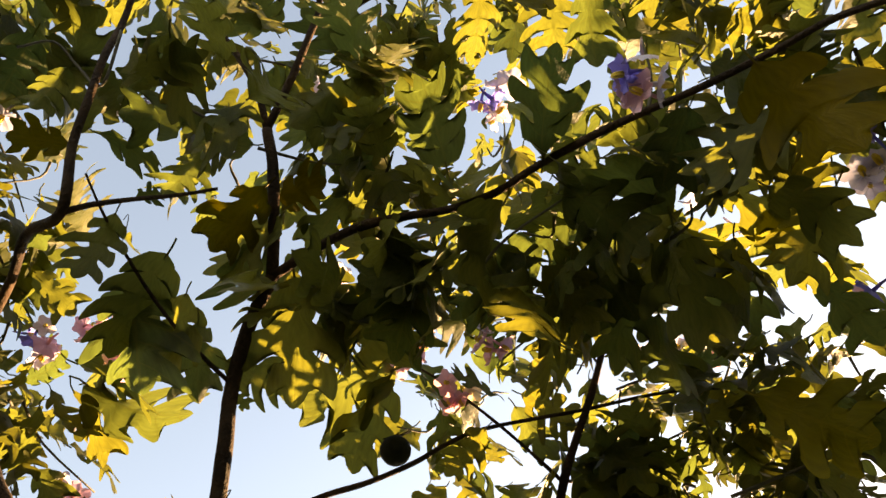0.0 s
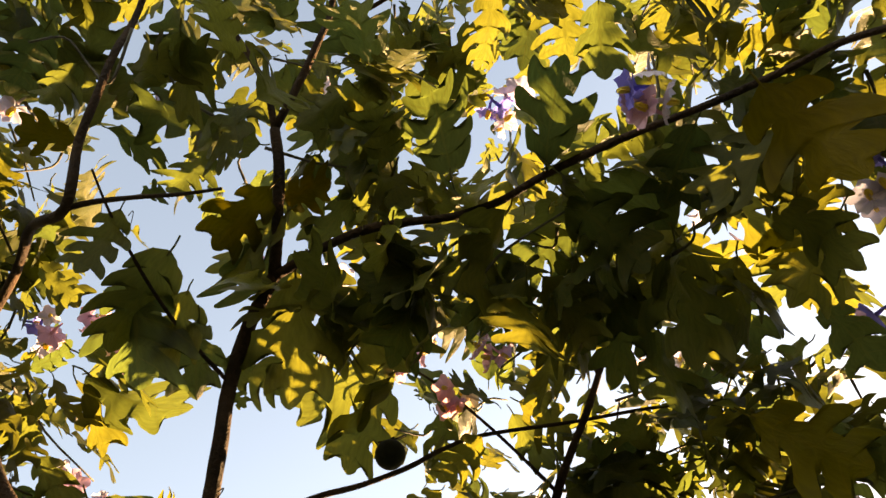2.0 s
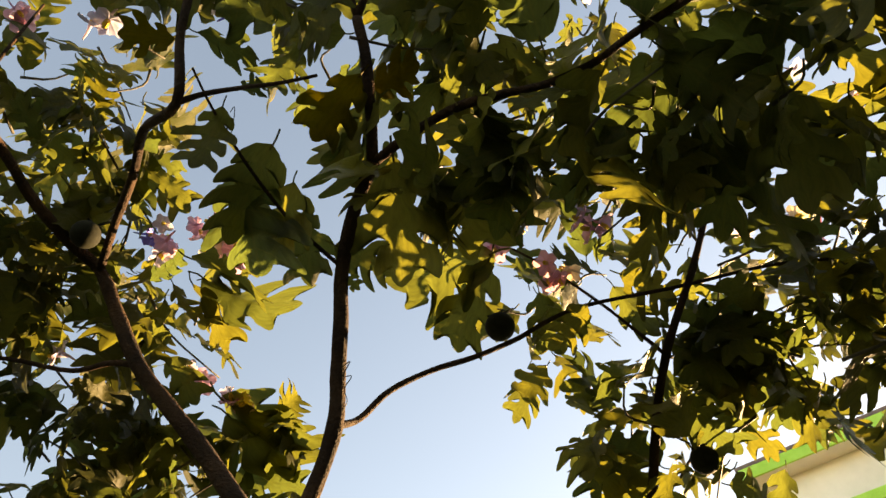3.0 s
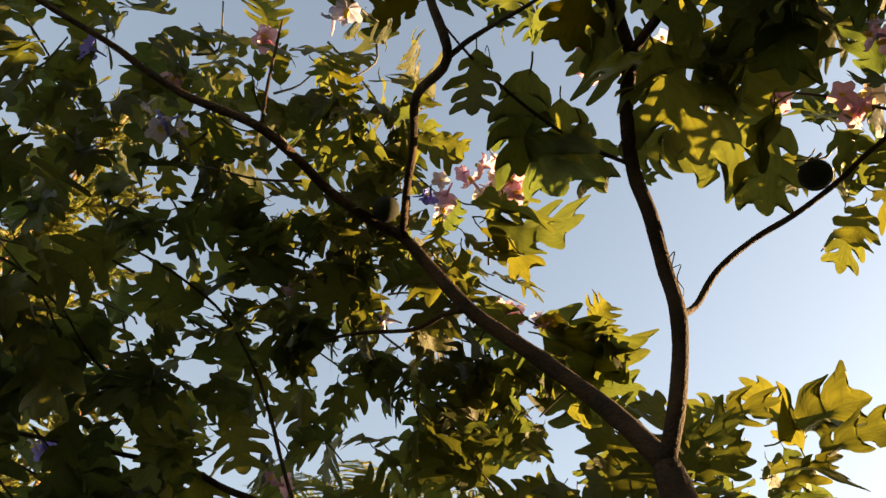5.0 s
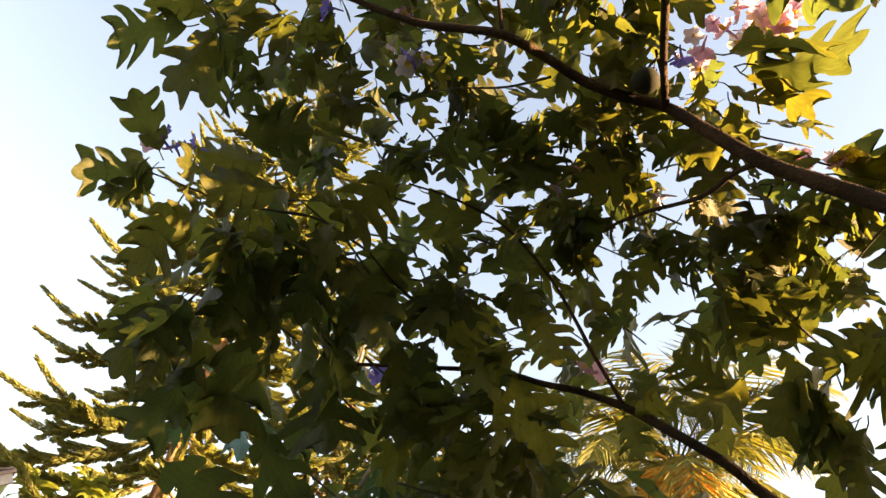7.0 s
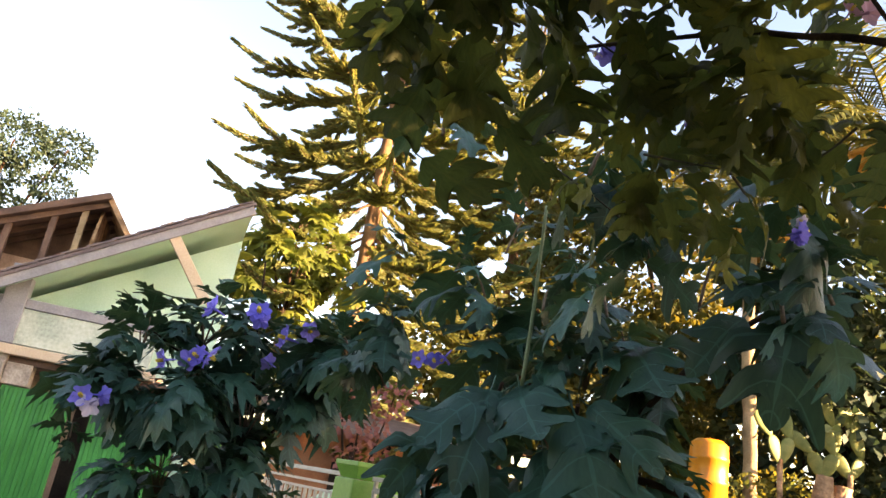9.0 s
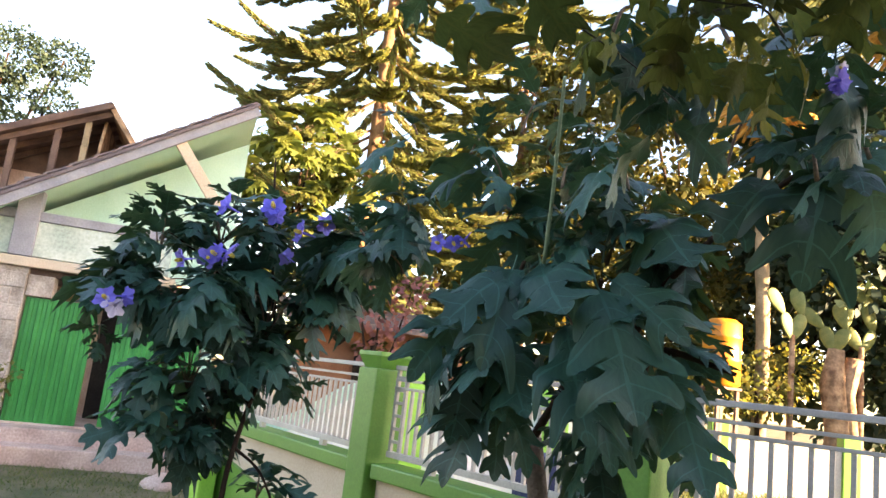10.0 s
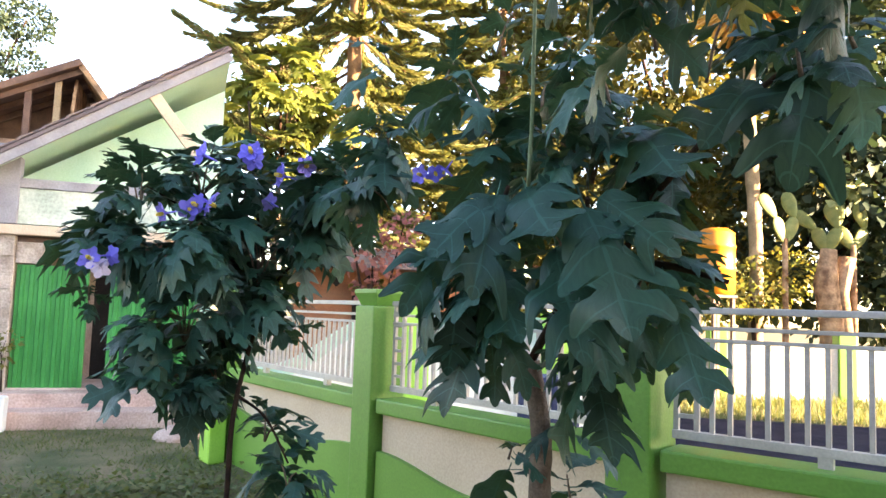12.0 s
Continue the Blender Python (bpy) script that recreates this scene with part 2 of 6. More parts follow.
def smooth(points, steps=5):
    """A Catmull-Rom line through the points."""
    p = [Vector(a) for a in points]
    p = [p[0] * 2 - p[1], *p, p[-1] * 2 - p[-2]]
    out = []
    for i in range(1, len(p) - 2):
        for k in range(steps):
            t = k / steps
            out.append(0.5 * (2 * p[i] + (p[i + 1] - p[i - 1]) * t + (2 * p[i - 1] - 5 * p[i] + 4 * p[i + 1] - p[i + 2]) * t * t
                              + (3 * p[i] - p[i - 1] - 3 * p[i + 1] + p[i + 2]) * t ** 3))
    return out + [p[-2]]


def tube(points, r0, r1, sides=8, knots=0.12, bm=None):
    """A tapered stem along the points, a little knotty."""
    bm = bm or bmesh.new()
    rings, side = [], Vector((0.3, 0.2, 1.0))
    n = len(points)
    for i, p in enumerate(points):
        ahead = (points[min(i + 1, n - 1)] - points[max(i - 1, 0)]).normalized()
        x = ahead.cross(side)
        x = x.normalized() if x.length > 0.05 else ahead.orthogonal().normalized()
        y = ahead.cross(x)
        r = (r0 + (r1 - r0) * i / (n - 1)) * (1 + knots * noise.noise(p * 23))
        rings.append([bm.verts.new(p + (x * math.cos(a) + y * math.sin(a)) * r * (1 + 0.6 * knots * noise.noise(p * 40 + Vector((k, 0, 0)))))
                      for k in range(sides) for a in [2 * math.pi * k / sides]])
    for a, b in zip(rings, rings[1:]):
        for k in range(sides):
            f = bm.faces.new((a[k], a[(k + 1) % sides], b[(k + 1) % sides], b[k]))
            f.smooth = True
    bm.faces.new(rings[-1])
    bm.faces.new(rings[0][::-1])
    return bm


class Mass:
    """Many copies of small shapes gathered into one mesh."""

    def __init__(self):
        self.v, self.f, self.uv, self.n = [], [], [], 0

    def add(self, shape, m):
        v, f, uv = shape
        a = np.array(m)
        self.v.append(v @ a[:3, :3].T + a[:3, 3])
        self.f.extend([tuple(i + self.n for i in q) for q in f])
        self.uv.append(uv)
        self.n += len(v)

    def mesh(self, name, material):
        me = bpy.data.meshes.new(name)
        me.from_pydata(np.concatenate(self.v).tolist(), [], self.f)
        put_uv(me, np.concatenate(self.uv))
        me.materials.append(material)
        me.polygons.foreach_set("use_smooth", [True] * len(me.polygons))
        return me


def put_uv(me, uv):
    layer = me.uv_layers.new(name="UVMap")
    idx = np.empty(len(me.loops), dtype=np.int32)
    me.loops.foreach_get("vertex_index", idx)
    layer.data.foreach_set("uv", np.asarray(uv, dtype=np.float32)[idx].ravel())


def lobed_leaf(seed, lobes=4, rows=3, curl=0.25, fold=0.25, width=0.4, deep=0.62, sharp=0.0):
    """A deeply lobed blade, 1 long from stalk to tip along y, normal along z. Gives points, faces and UVs.
    Each side has lobes of its own that point forwards, with round bays between them and a small shoulder on some."""
    rnd = random.Random(seed)
    span = 0.84 / lobes
    round_end = ((0.0, 0.40), (0.22, 0.30), (0.45, 0.30), (0.68, 0.36), (0.86, 0.30), (0.96, 0.17))
    point_end = ((0.0, 0.42), (0.22, 0.36), (0.45, 0.31), (0.65, 0.22), (0.82, 0.12), (0.94, 0.05))
    finger = [(v, p * (1 - sharp) + q * sharp) for (v, p), (_, q) in zip(round_end, point_end)]
    n_lobe = 2 * len(finger) + 1
    mids = [0.0] + [0.05 + span * (k + 0.03 + 0.94 * i / (n_lobe - 1)) for k in range(lobes) for i in range(n_lobe)] + [0.92, 0.95, 0.98, 1.0]
    tags = [0] + [k for k in range(lobes) for _ in range(n_lobe)] + [lobes] * 4
    sides = {}
    for sign in (1, -1):
        pts = [(0.0, 0.012)]
        offset = rnd.uniform(-0.22, 0.22)
        for k in range(lobes):
            c = 0.05 + span * (k + 0.5 + offset * (0.5 if k in (0, lobes - 1) else 1.0))
            top = width * (0.62, 1.0, 0.97, 0.76, 0.5)[min(4, round(k * 3.4 / max(1, lobes - 1)))] * rnd.uniform(0.78, 1.15)
            skew = top * rnd.uniform(0.3, 0.65)
            low = top * (1 - deep) * rnd.uniform(0.7, 1.25) + 0.02
            fat = rnd.uniform(0.85, 1.15)
            shoulder = rnd.choice((0.0, 0.0, 0.12, 0.18))
            for side, ends in ((-1, finger), (0, [(1.0, 0.0)]), (1, finger[::-1])):
                for v, hw in ends:
                    wob = rnd.uniform(0.93, 1.07) * fat
                    if side < 0 and 0.4 < v < 0.7:
                        wob += shoulder * 2
                    pts.append((c + skew * v ** 1.4 + side * hw * span * wob, low + (top - low) * v))
        pts += [(0.90, width * 0.25), (0.95, width * 0.19), (0.985, width * 0.09), (1.0, 0.0)]
        sides[sign] = pts
    n = len(mids)
    v, uv, f = [], [], []
    twist = rnd.uniform(-0.35, 0.35)
    sway = rnd.uniform(-0.14, 0.14)
    droop = {(s, k): rnd.uniform(-0.7, 0.25) for s in (1, -1) for k in range(lobes + 1)}

    def bent(x, y, s, k):
        z = -curl * y * y + fold * abs(x) - 0.9 * curl * x * x + 0.05 * math.sin(9 * y + 7 * abs(x) + seed) * (0.3 + 2 * abs(x))
        z += droop[s, k] * (abs(x) / width) ** 2 * 0.3 + twist * x * y * 1.4
        return (x + sway * y * y, y * (1 - 0.12 * curl * y * y), z)

    for mid, k in zip(mids, tags):
        v.append(bent(0, mid, 1, k))
        uv.append((0.0, mid))
    first = {}
    for sign in (1, -1):
        first[sign] = len(v)
        for (s, w), mid, k in zip(sides[sign], mids, tags):
            for r in range(1, rows + 1):
                t = r / rows
                v.append(bent(sign * w * t, mid + (s - mid) * t ** 1.3, sign, k))
                uv.append((sign * t, mid))
    for sign in (1, -1):
        for i in range(n - 1):
            for r in range(rows):
                a = i if r == 0 else first[sign] + i * rows + r - 1
                b = i + 1 if r == 0 else first[sign] + (i + 1) * rows + r - 1
                c, d = first[sign] + (i + 1) * rows + r, first[sign] + i * rows + r
                f.append((a, d, c, b) if sign > 0 else (a, b, c, d))
    k = len(v)                                   # stalk, a little bent
    for y, z in ((0.05, -0.012), (-0.07, 0.0), (-0.16, 0.05)):
        for a in range(3):
            v.append((0.012 * math.cos(a * 2.1), y, 0.012 * math.sin(a * 2.1) + z))
            uv.append((0.0, 0.0))
    for q in (k, k + 3):
        f += [(q, q + 1, q + 4, q + 3), (q + 1, q + 2, q + 5, q + 4), (q + 2, q, q + 3, q + 5)]
    return np.array(v), f, np.array(uv)


def plain_leaf(width=0.35):
    v = [(0, 0, 0), (width, 0.4, 0.06), (0, 0.5, 0), (-width, 0.4, 0.06), (0, 1, -0.12)]
    return np.array(v, dtype=float), [(0, 1, 2), (0, 2, 3), (1, 4, 2), (2, 4, 3)], np.array([(0, 0), (1, .4), (0, .5), (-1, .4), (0, 1)], dtype=float)


def shape_mesh(name, shape, material):
    v, f, uv = shape
    me = bpy.data.meshes.new(name)
    me.from_pydata(v.tolist(), [], f)
    put_uv(me, uv)
    me.materials.append(material)
    me.polygons.foreach_set("use_smooth", [True] * len(me.polygons))
    return me


def blade_pose(base, tip, spin, width=1.0):
    """Pose and scale of a blade from base to tip, its normal turned by spin degrees from the upward one."""
    base, tip = Vector(base), Vector(tip)
    y = tip - base
    n = y.length
    y.normalize()
    up = Vector((0, 0, 1)) - y * y.z
    up = up.normalized() if up.length > 0.02 else y.orthogonal().normalized()
    z = Matrix.Rotation(radians(spin), 3, y) @ up
    x = y.cross(z)
    m = Matrix((x * n * width, y * n, z * n)).transposed().to_4x4()
    m.translation = base
    return m


LEAF_SHAPES = [lobed_leaf(k, lobes=3 + k % 2, rows=3, curl=0.2 + 0.14 * (k % 4), fold=0.15 + 0.2 * (k % 3), width=0.38 + 0.04 * (k % 3), deep=0.56 + 0.05 * (k % 4), sharp=(0.0, 0.2, 0.45)[k % 3]) for k in range(12)]
LEAF_MESH = [shape_mesh("leaf", s, M_LEAF) for s in LEAF_SHAPES]
LEAF_MESH_YELLOW = [shape_mesh("leaf", s, M_YELLOW) for s in LEAF_SHAPES[:6:2]]
SHRUB_SHAPES = [lobed_leaf(40 + k, lobes=3 + (k % 3 > 0), rows=4, curl=0.35 + 0.18 * (k % 3), fold=0.1 + 0.14 * (k % 3), width=0.36 + 0.04 * (k % 3), deep=0.56 + 0.05 * (k % 4), sharp=(0.45, 0.7, 0.9)[k % 3]) for k in range(10)]
LEAF_MESH_BLUE = [shape_mesh("leaf", s, M_LEAF_BLUE) for s in SHRUB_SHAPES]
BROAD = [lobed_leaf(60 + k, lobes=3, rows=4, curl=0.22 + 0.1 * k, fold=0.1 + 0.05 * k, width=0.47, deep=0.62 + 0.02 * k, sharp=0.3 + 0.1 * (k % 3)) for k in range(4)]
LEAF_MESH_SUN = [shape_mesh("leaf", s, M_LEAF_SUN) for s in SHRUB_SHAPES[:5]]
LEAF_MESH_BROAD = [shape_mesh("leaf", s, M_LEAF_BLUE) for s in BROAD]
PLAIN = plain_leaf()

# ---- ground, road and house ----


def build_ground():
    bm = bmesh.new()
    n, half = 60, 300.0
    grid = {}
    for i in range(n + 1):
        for j in range(n + 1):
            u, w = 2 * i / n - 1, 2 * j / n - 1
            x, y = half * u * abs(u) ** 1.6 - 3, half * w * abs(w) ** 1.6 + 2
            near = max(0.0, 1 - Vector((x + 3, y - 1)).length / 14)
            grid[i, j] = bm.verts.new((x, y, 0.03 * noise.noise(Vector((x, y, 0)) * 0.9) * near - 0.02))
    for i in range(n):
        for j in range(n):
            bm.faces.new((grid[i, j], grid[i + 1, j], grid[i + 1, j + 1], grid[i, j + 1])).smooth = True
    tagged(part("ground", bm, M_LAWN), "dry brownish lawn in front of the house", "lawn", kind="structure")
    rnd = random.Random(4)
    mass = Mass()
    blade = (np.array([(-0.05, 0, 0), (0.05, 0, 0), (0.02, 0.5, 0.1), (-0.02, 0.5, 0.1), (0, 1.0, 0.35)]), [(0, 1, 2, 3), (3, 2, 4)],
             np.array([(0, 0), (0, 0), (0, .5), (0, .5), (0, 1.0)]))
    for _ in range(26000):
        t = rnd.random() ** 1.2
        x, y = -3.6 - 6.3 * t, rnd.uniform(-3.6, 0.2 + 0.9 * (1 - t))
        if noise.noise(Vector((x, y, 3)) * 0.8) < rnd.uniform(-0.7, 0.3):
            continue
        a, h = rnd.uniform(0, 6.28), rnd.uniform(0.015, 0.05)
        lean = Vector((math.cos(a) * 0.9, math.sin(a) * 0.9, 1)) * h
        mass.add(blade, blade_pose((x, y, -0.02), Vector((x, y, -0.02)) + lean, rnd.uniform(0, 360), 2.0))
    for _ in range(16000):
        t, w = rnd.random(), rnd.random() ** 0.8
        x, y = -13.9 + 4.7 * t + 3.1 * w, 4.9 + 12.5 * t - 1.15 * w
        a, h = rnd.uniform(0, 6.28), rnd.uniform(0.05, 0.2) * (1.1 - 0.6 * w)
        mass.add(blade, blade_pose((x, y, -0.02), (x + math.cos(a) * 0.4 * h, y + math.sin(a) * 0.4 * h, h), rnd.uniform(0, 360), 1.8))
    tagged(new("grass", mass.mesh("grass", M_GRASS)), "tufts of short grass on the lawn", "grass", kind="stuff")
    weeds = Mass()
    for _ in range(1500):
        x, y = rnd.gauss(-6.1, 0.45), rnd.gauss(-0.1, 0.6)
        h = 0.03 + 0.14 * rnd.random() * max(0.2, noise.noise(Vector((x, y, 0)) * 2.5) + 0.6)
        a = rnd.uniform(0, 6.28)
        weeds.add(PLAIN, blade_pose((x, y, h * 0.6), (x + 0.06 * math.cos(a), y + 0.06 * math.sin(a), h * 0.75), rnd.gauss(0, 30), 1.2))
    tagged(new("weeds", weeds.mesh("weeds", M_GRASS)), "low green weeds growing beside the fence", "weeds", kind="stuff")
    bm = bmesh.new()
    ring = [(-6.2, 2.5), (-1.5, 5.0), (-6.5, 12.5), (-10.0, 6.2)]
    top = [bm.verts.new((x, y, 0.035)) for x, y in ring]
    low = [bm.verts.new((x, y, -0.2)) for x, y in ring]
    bm.faces.new(top)
    for k in range(4):
        bm.faces.new((top[k], low[k], low[(k + 1) % 4], top[(k + 1) % 4]))
    bmesh.ops.recalc_face_normals(bm, faces=bm.faces)
    tagged(part("road", bm, M_ROAD), "dark asphalt lane behind the fence", "road", kind="structure")


FENCE = [(-7.75, 0.6), (-5.3, 1.41), (-3.34, 2.22), (-0.9, 3.8)]
COPING = 0.85


def fence_post(place, turn):
    post = anchor("fence_post", (*place, 0), "square green painted fence pillar with a flat cap", "pillar", "pillars of the fence")
    post.rotation_euler.z = turn
    part("shaft", box((-0.115, -0.14, -0.05), (0.115, 0.14, 1.47), 0.012), M_GREEN, post)
    bm = bmesh.new()
    low = [bm.verts.new((sx * 0.1, sy * 0.1, 1.472)) for sx, sy in ((-1, -1), (1, -1), (1, 1), (-1, 1))]
    high = [bm.verts.new((sx * 0.135, sy * 0.135, 1.55)) for sx, sy in ((-1, -1), (1, -1), (1, 1), (-1, 1))]
    for k in range(4):
        bm.faces.new((low[k], low[(k + 1) % 4], high[(k + 1) % 4], high[k]))
    bm.faces.new(high)
    bm.faces.new(low[::-1])
    add_box(bm, (-0.14, -0.14, 1.55), (0.14, 0.14, 1.585), 0.008)
    part("cap", bm, M_GREEN, post)
    return post


def wall_section(p, q):
    a, b = Vector((*p, 0)), Vector((*q, 0))
    n, turn = (b - a).length, math.atan2(b.y - a.y, b.x - a.x)
    m = Matrix.Translation(a) @ Matrix.Rotation(turn, 4, "Z")
    wall = anchor("garden_wall", (0, 0, 0), "low cream plastered garden wall with green coping", "wall", "sections of the garden wall")
    wall.matrix_basis = m
    part("panel", box((0.15, -0.06, -0.05), (n - 0.15, 0.06, COPING - 0.1)), M_CREAM, wall, "cream plaster panel")
    part("coping", box((0.14, -0.12, COPING - 0.1), (n - 0.14, 0.12, COPING), 0.012), M_GREEN, wall, "green painted coping")
    bm = bmesh.new()                                   # skirting with a wavy upper edge
    steps = 24
    for k in range(steps):
        x0, x1 = 0.14 + (n - 0.28) * k / steps, 0.14 + (n - 0.28) * (k + 1) / steps
        h0, h1 = (0.44 + 0.06 * math.cos(math.pi * 2 * (x - 0.14) / (n - 0.28)) for x in (x0, x1))
        vs = [bm.verts.new(c) for c in ((x0, -0.1, -0.05), (x1, -0.1, -0.05), (x1, -0.1, h1), (x0, -0.1, h0), (x0, -0.05, h0), (x1, -0.05, h1))]
        bm.faces.new(vs[:4])
        bm.faces.new((vs[3], vs[2], vs[5], vs[4]))
    bmesh.ops.remove_doubles(bm, verts=bm.verts, dist=0.0005)
    part("skirting", bm, M_GREEN, wall, "green painted skirting")
    rail = anchor("railing", (0, 0, 0), "cream painted iron railing of upright bars", "railing", "railings on the garden wall")
    rail.matrix_basis = m
    lo, hi = 0.16, n - 0.16
    part("top_rail", box((lo, -0.028, 1.475), (hi, 0.028, 1.505), 0.005), M_RAIL, rail)
    part("middle_rail", box((lo, -0.016, 1.40), (hi, 0.016, 1.418), 0.003), M_RAIL, rail)
    part("middle_rail", box((lo, -0.016, 1.345), (hi, 0.016, 1.363), 0.003), M_RAIL, rail)
    part("bottom_rail", box((lo, -0.022, COPING + 0.045), (hi, 0.022, COPING + 0.085), 0.004), M_RAIL, rail)
    bar = mesh_of("bar", box((-0.0105, -0.0105, COPING + 0.08), (0.0105, 0.0105, 1.35), 0.002), M_RAIL)
    rung = mesh_of("rung", box((0, -0.01, -0.01), (0.095, 0.01, 0.01), 0.002), M_RAIL)
    tall = mesh_of("end_bar", box((-0.012, -0.012, COPING + 0.08), (0.012, 0.012, 1.48), 0.002), M_RAIL)
    foot = mesh_of("foot", box((-0.03, -0.02, COPING - 0.005), (0.03, 0.02, COPING + 0.05), 0.004), M_RAIL)
    for start, way in ((lo + 0.015, 1), (hi - 0.015, -1)):
        for k in (0, 1):
            b = new("end_bar", tall)
            b.parent, b.location = rail, (start + way * 0.095 * k, 0, 0)
        for k in range(6):
            b = new("rung", rung)
            b.parent, b.location = rail, (start if way > 0 else start - 0.095, 0, COPING + 0.15 + 0.085 * k)
    count = int((hi - lo - 0.25) / 0.078)
    for k in range(count):
        b = new("bar", bar)
        b.parent, b.location = rail, (lo + 0.18 + (hi - lo - 0.36) * k / (count - 1), 0, 0)
    for k in (0.25, 0.75):
        b = new("foot", foot)
        b.parent, b.location = rail, (lo + (hi - lo) * k, 0, 0)
    return rail, lo


def build_fence():
    for k, p in enumerate(FENCE):
        a, b = FENCE[max(k - 1, 0)], FENCE[min(k + 1, len(FENCE) - 1)]
        fence_post(p, math.atan2(b[1] - a[1], b[0] - a[0]))
    for p, q in zip(FENCE, FENCE[1:]):
        rail, lo = wall_section(p, q)
    part("latch_plate", box((lo - 0.01, -0.022, 1.31), (lo + 0.12, -0.0135, 1.40), 0.003), M_WHITE, rail, "pale metal plate")
    part("latch", box((lo + 0.035, -0.032, 1.335), (lo + 0.08, -0.0225, 1.378), 0.003), M_BROWN, rail, "small brown latch")
    bm = bmesh.new()                                    # a little heap of earth by the block
    bmesh.ops.create_uvsphere(bm, u_segments=20, v_segments=10, radius=1.0)
    for v in bm.verts:
        k = 1 + 0.25 * noise.noise(v.co * 2.3)
        v.co = Vector((v.co.x * 0.26 * k, v.co.y * 0.24 * k, v.co.z * 0.13 * k))
    for f in bm.faces:
        f.smooth = True
    heap = part("earth_mound", bm, M_STEP)
    heap.location = (-8.85, 0.1, -0.02)
    tagged(heap, "small pinkish mound of earth on the lawn", "mound")
    bm = box((-0.14, -0.08, -0.02), (0.14, 0.08, 0.62), 0.03)
    tagged(part("gate_stop", turned(bm, Matrix.Translation((-7.55, 0.42, 0)) @ Matrix.Rotation(0.3, 4, "Z")), M_LIME),
           "short light green painted block beside the fence", "block")


def corrugated(lo_y, hi_y, lo_z, hi_z, x, depth=0.018, pitch=0.1):
    bm = bmesh.new()
    n = max(2, round((hi_y - lo_y) / pitch))
    prof = []
    for k in range(n):
        y = lo_y + (hi_y - lo_y) * k / n
        w = (hi_y - lo_y) / n
        prof += [(y, 0), (y + 0.38 * w, 0), (y + 0.5 * w, depth), (y + 0.88 * w, depth)]
    prof.append((hi_y, 0))
    rows = [[bm.verts.new((x + off, y, z)) for y, off in prof] for z in (lo_z, hi_z)]
    for i in range(len(prof) - 1):
        bm.faces.new((rows[0][i], rows[0][i + 1], rows[1][i + 1], rows[1][i]))
    return bm


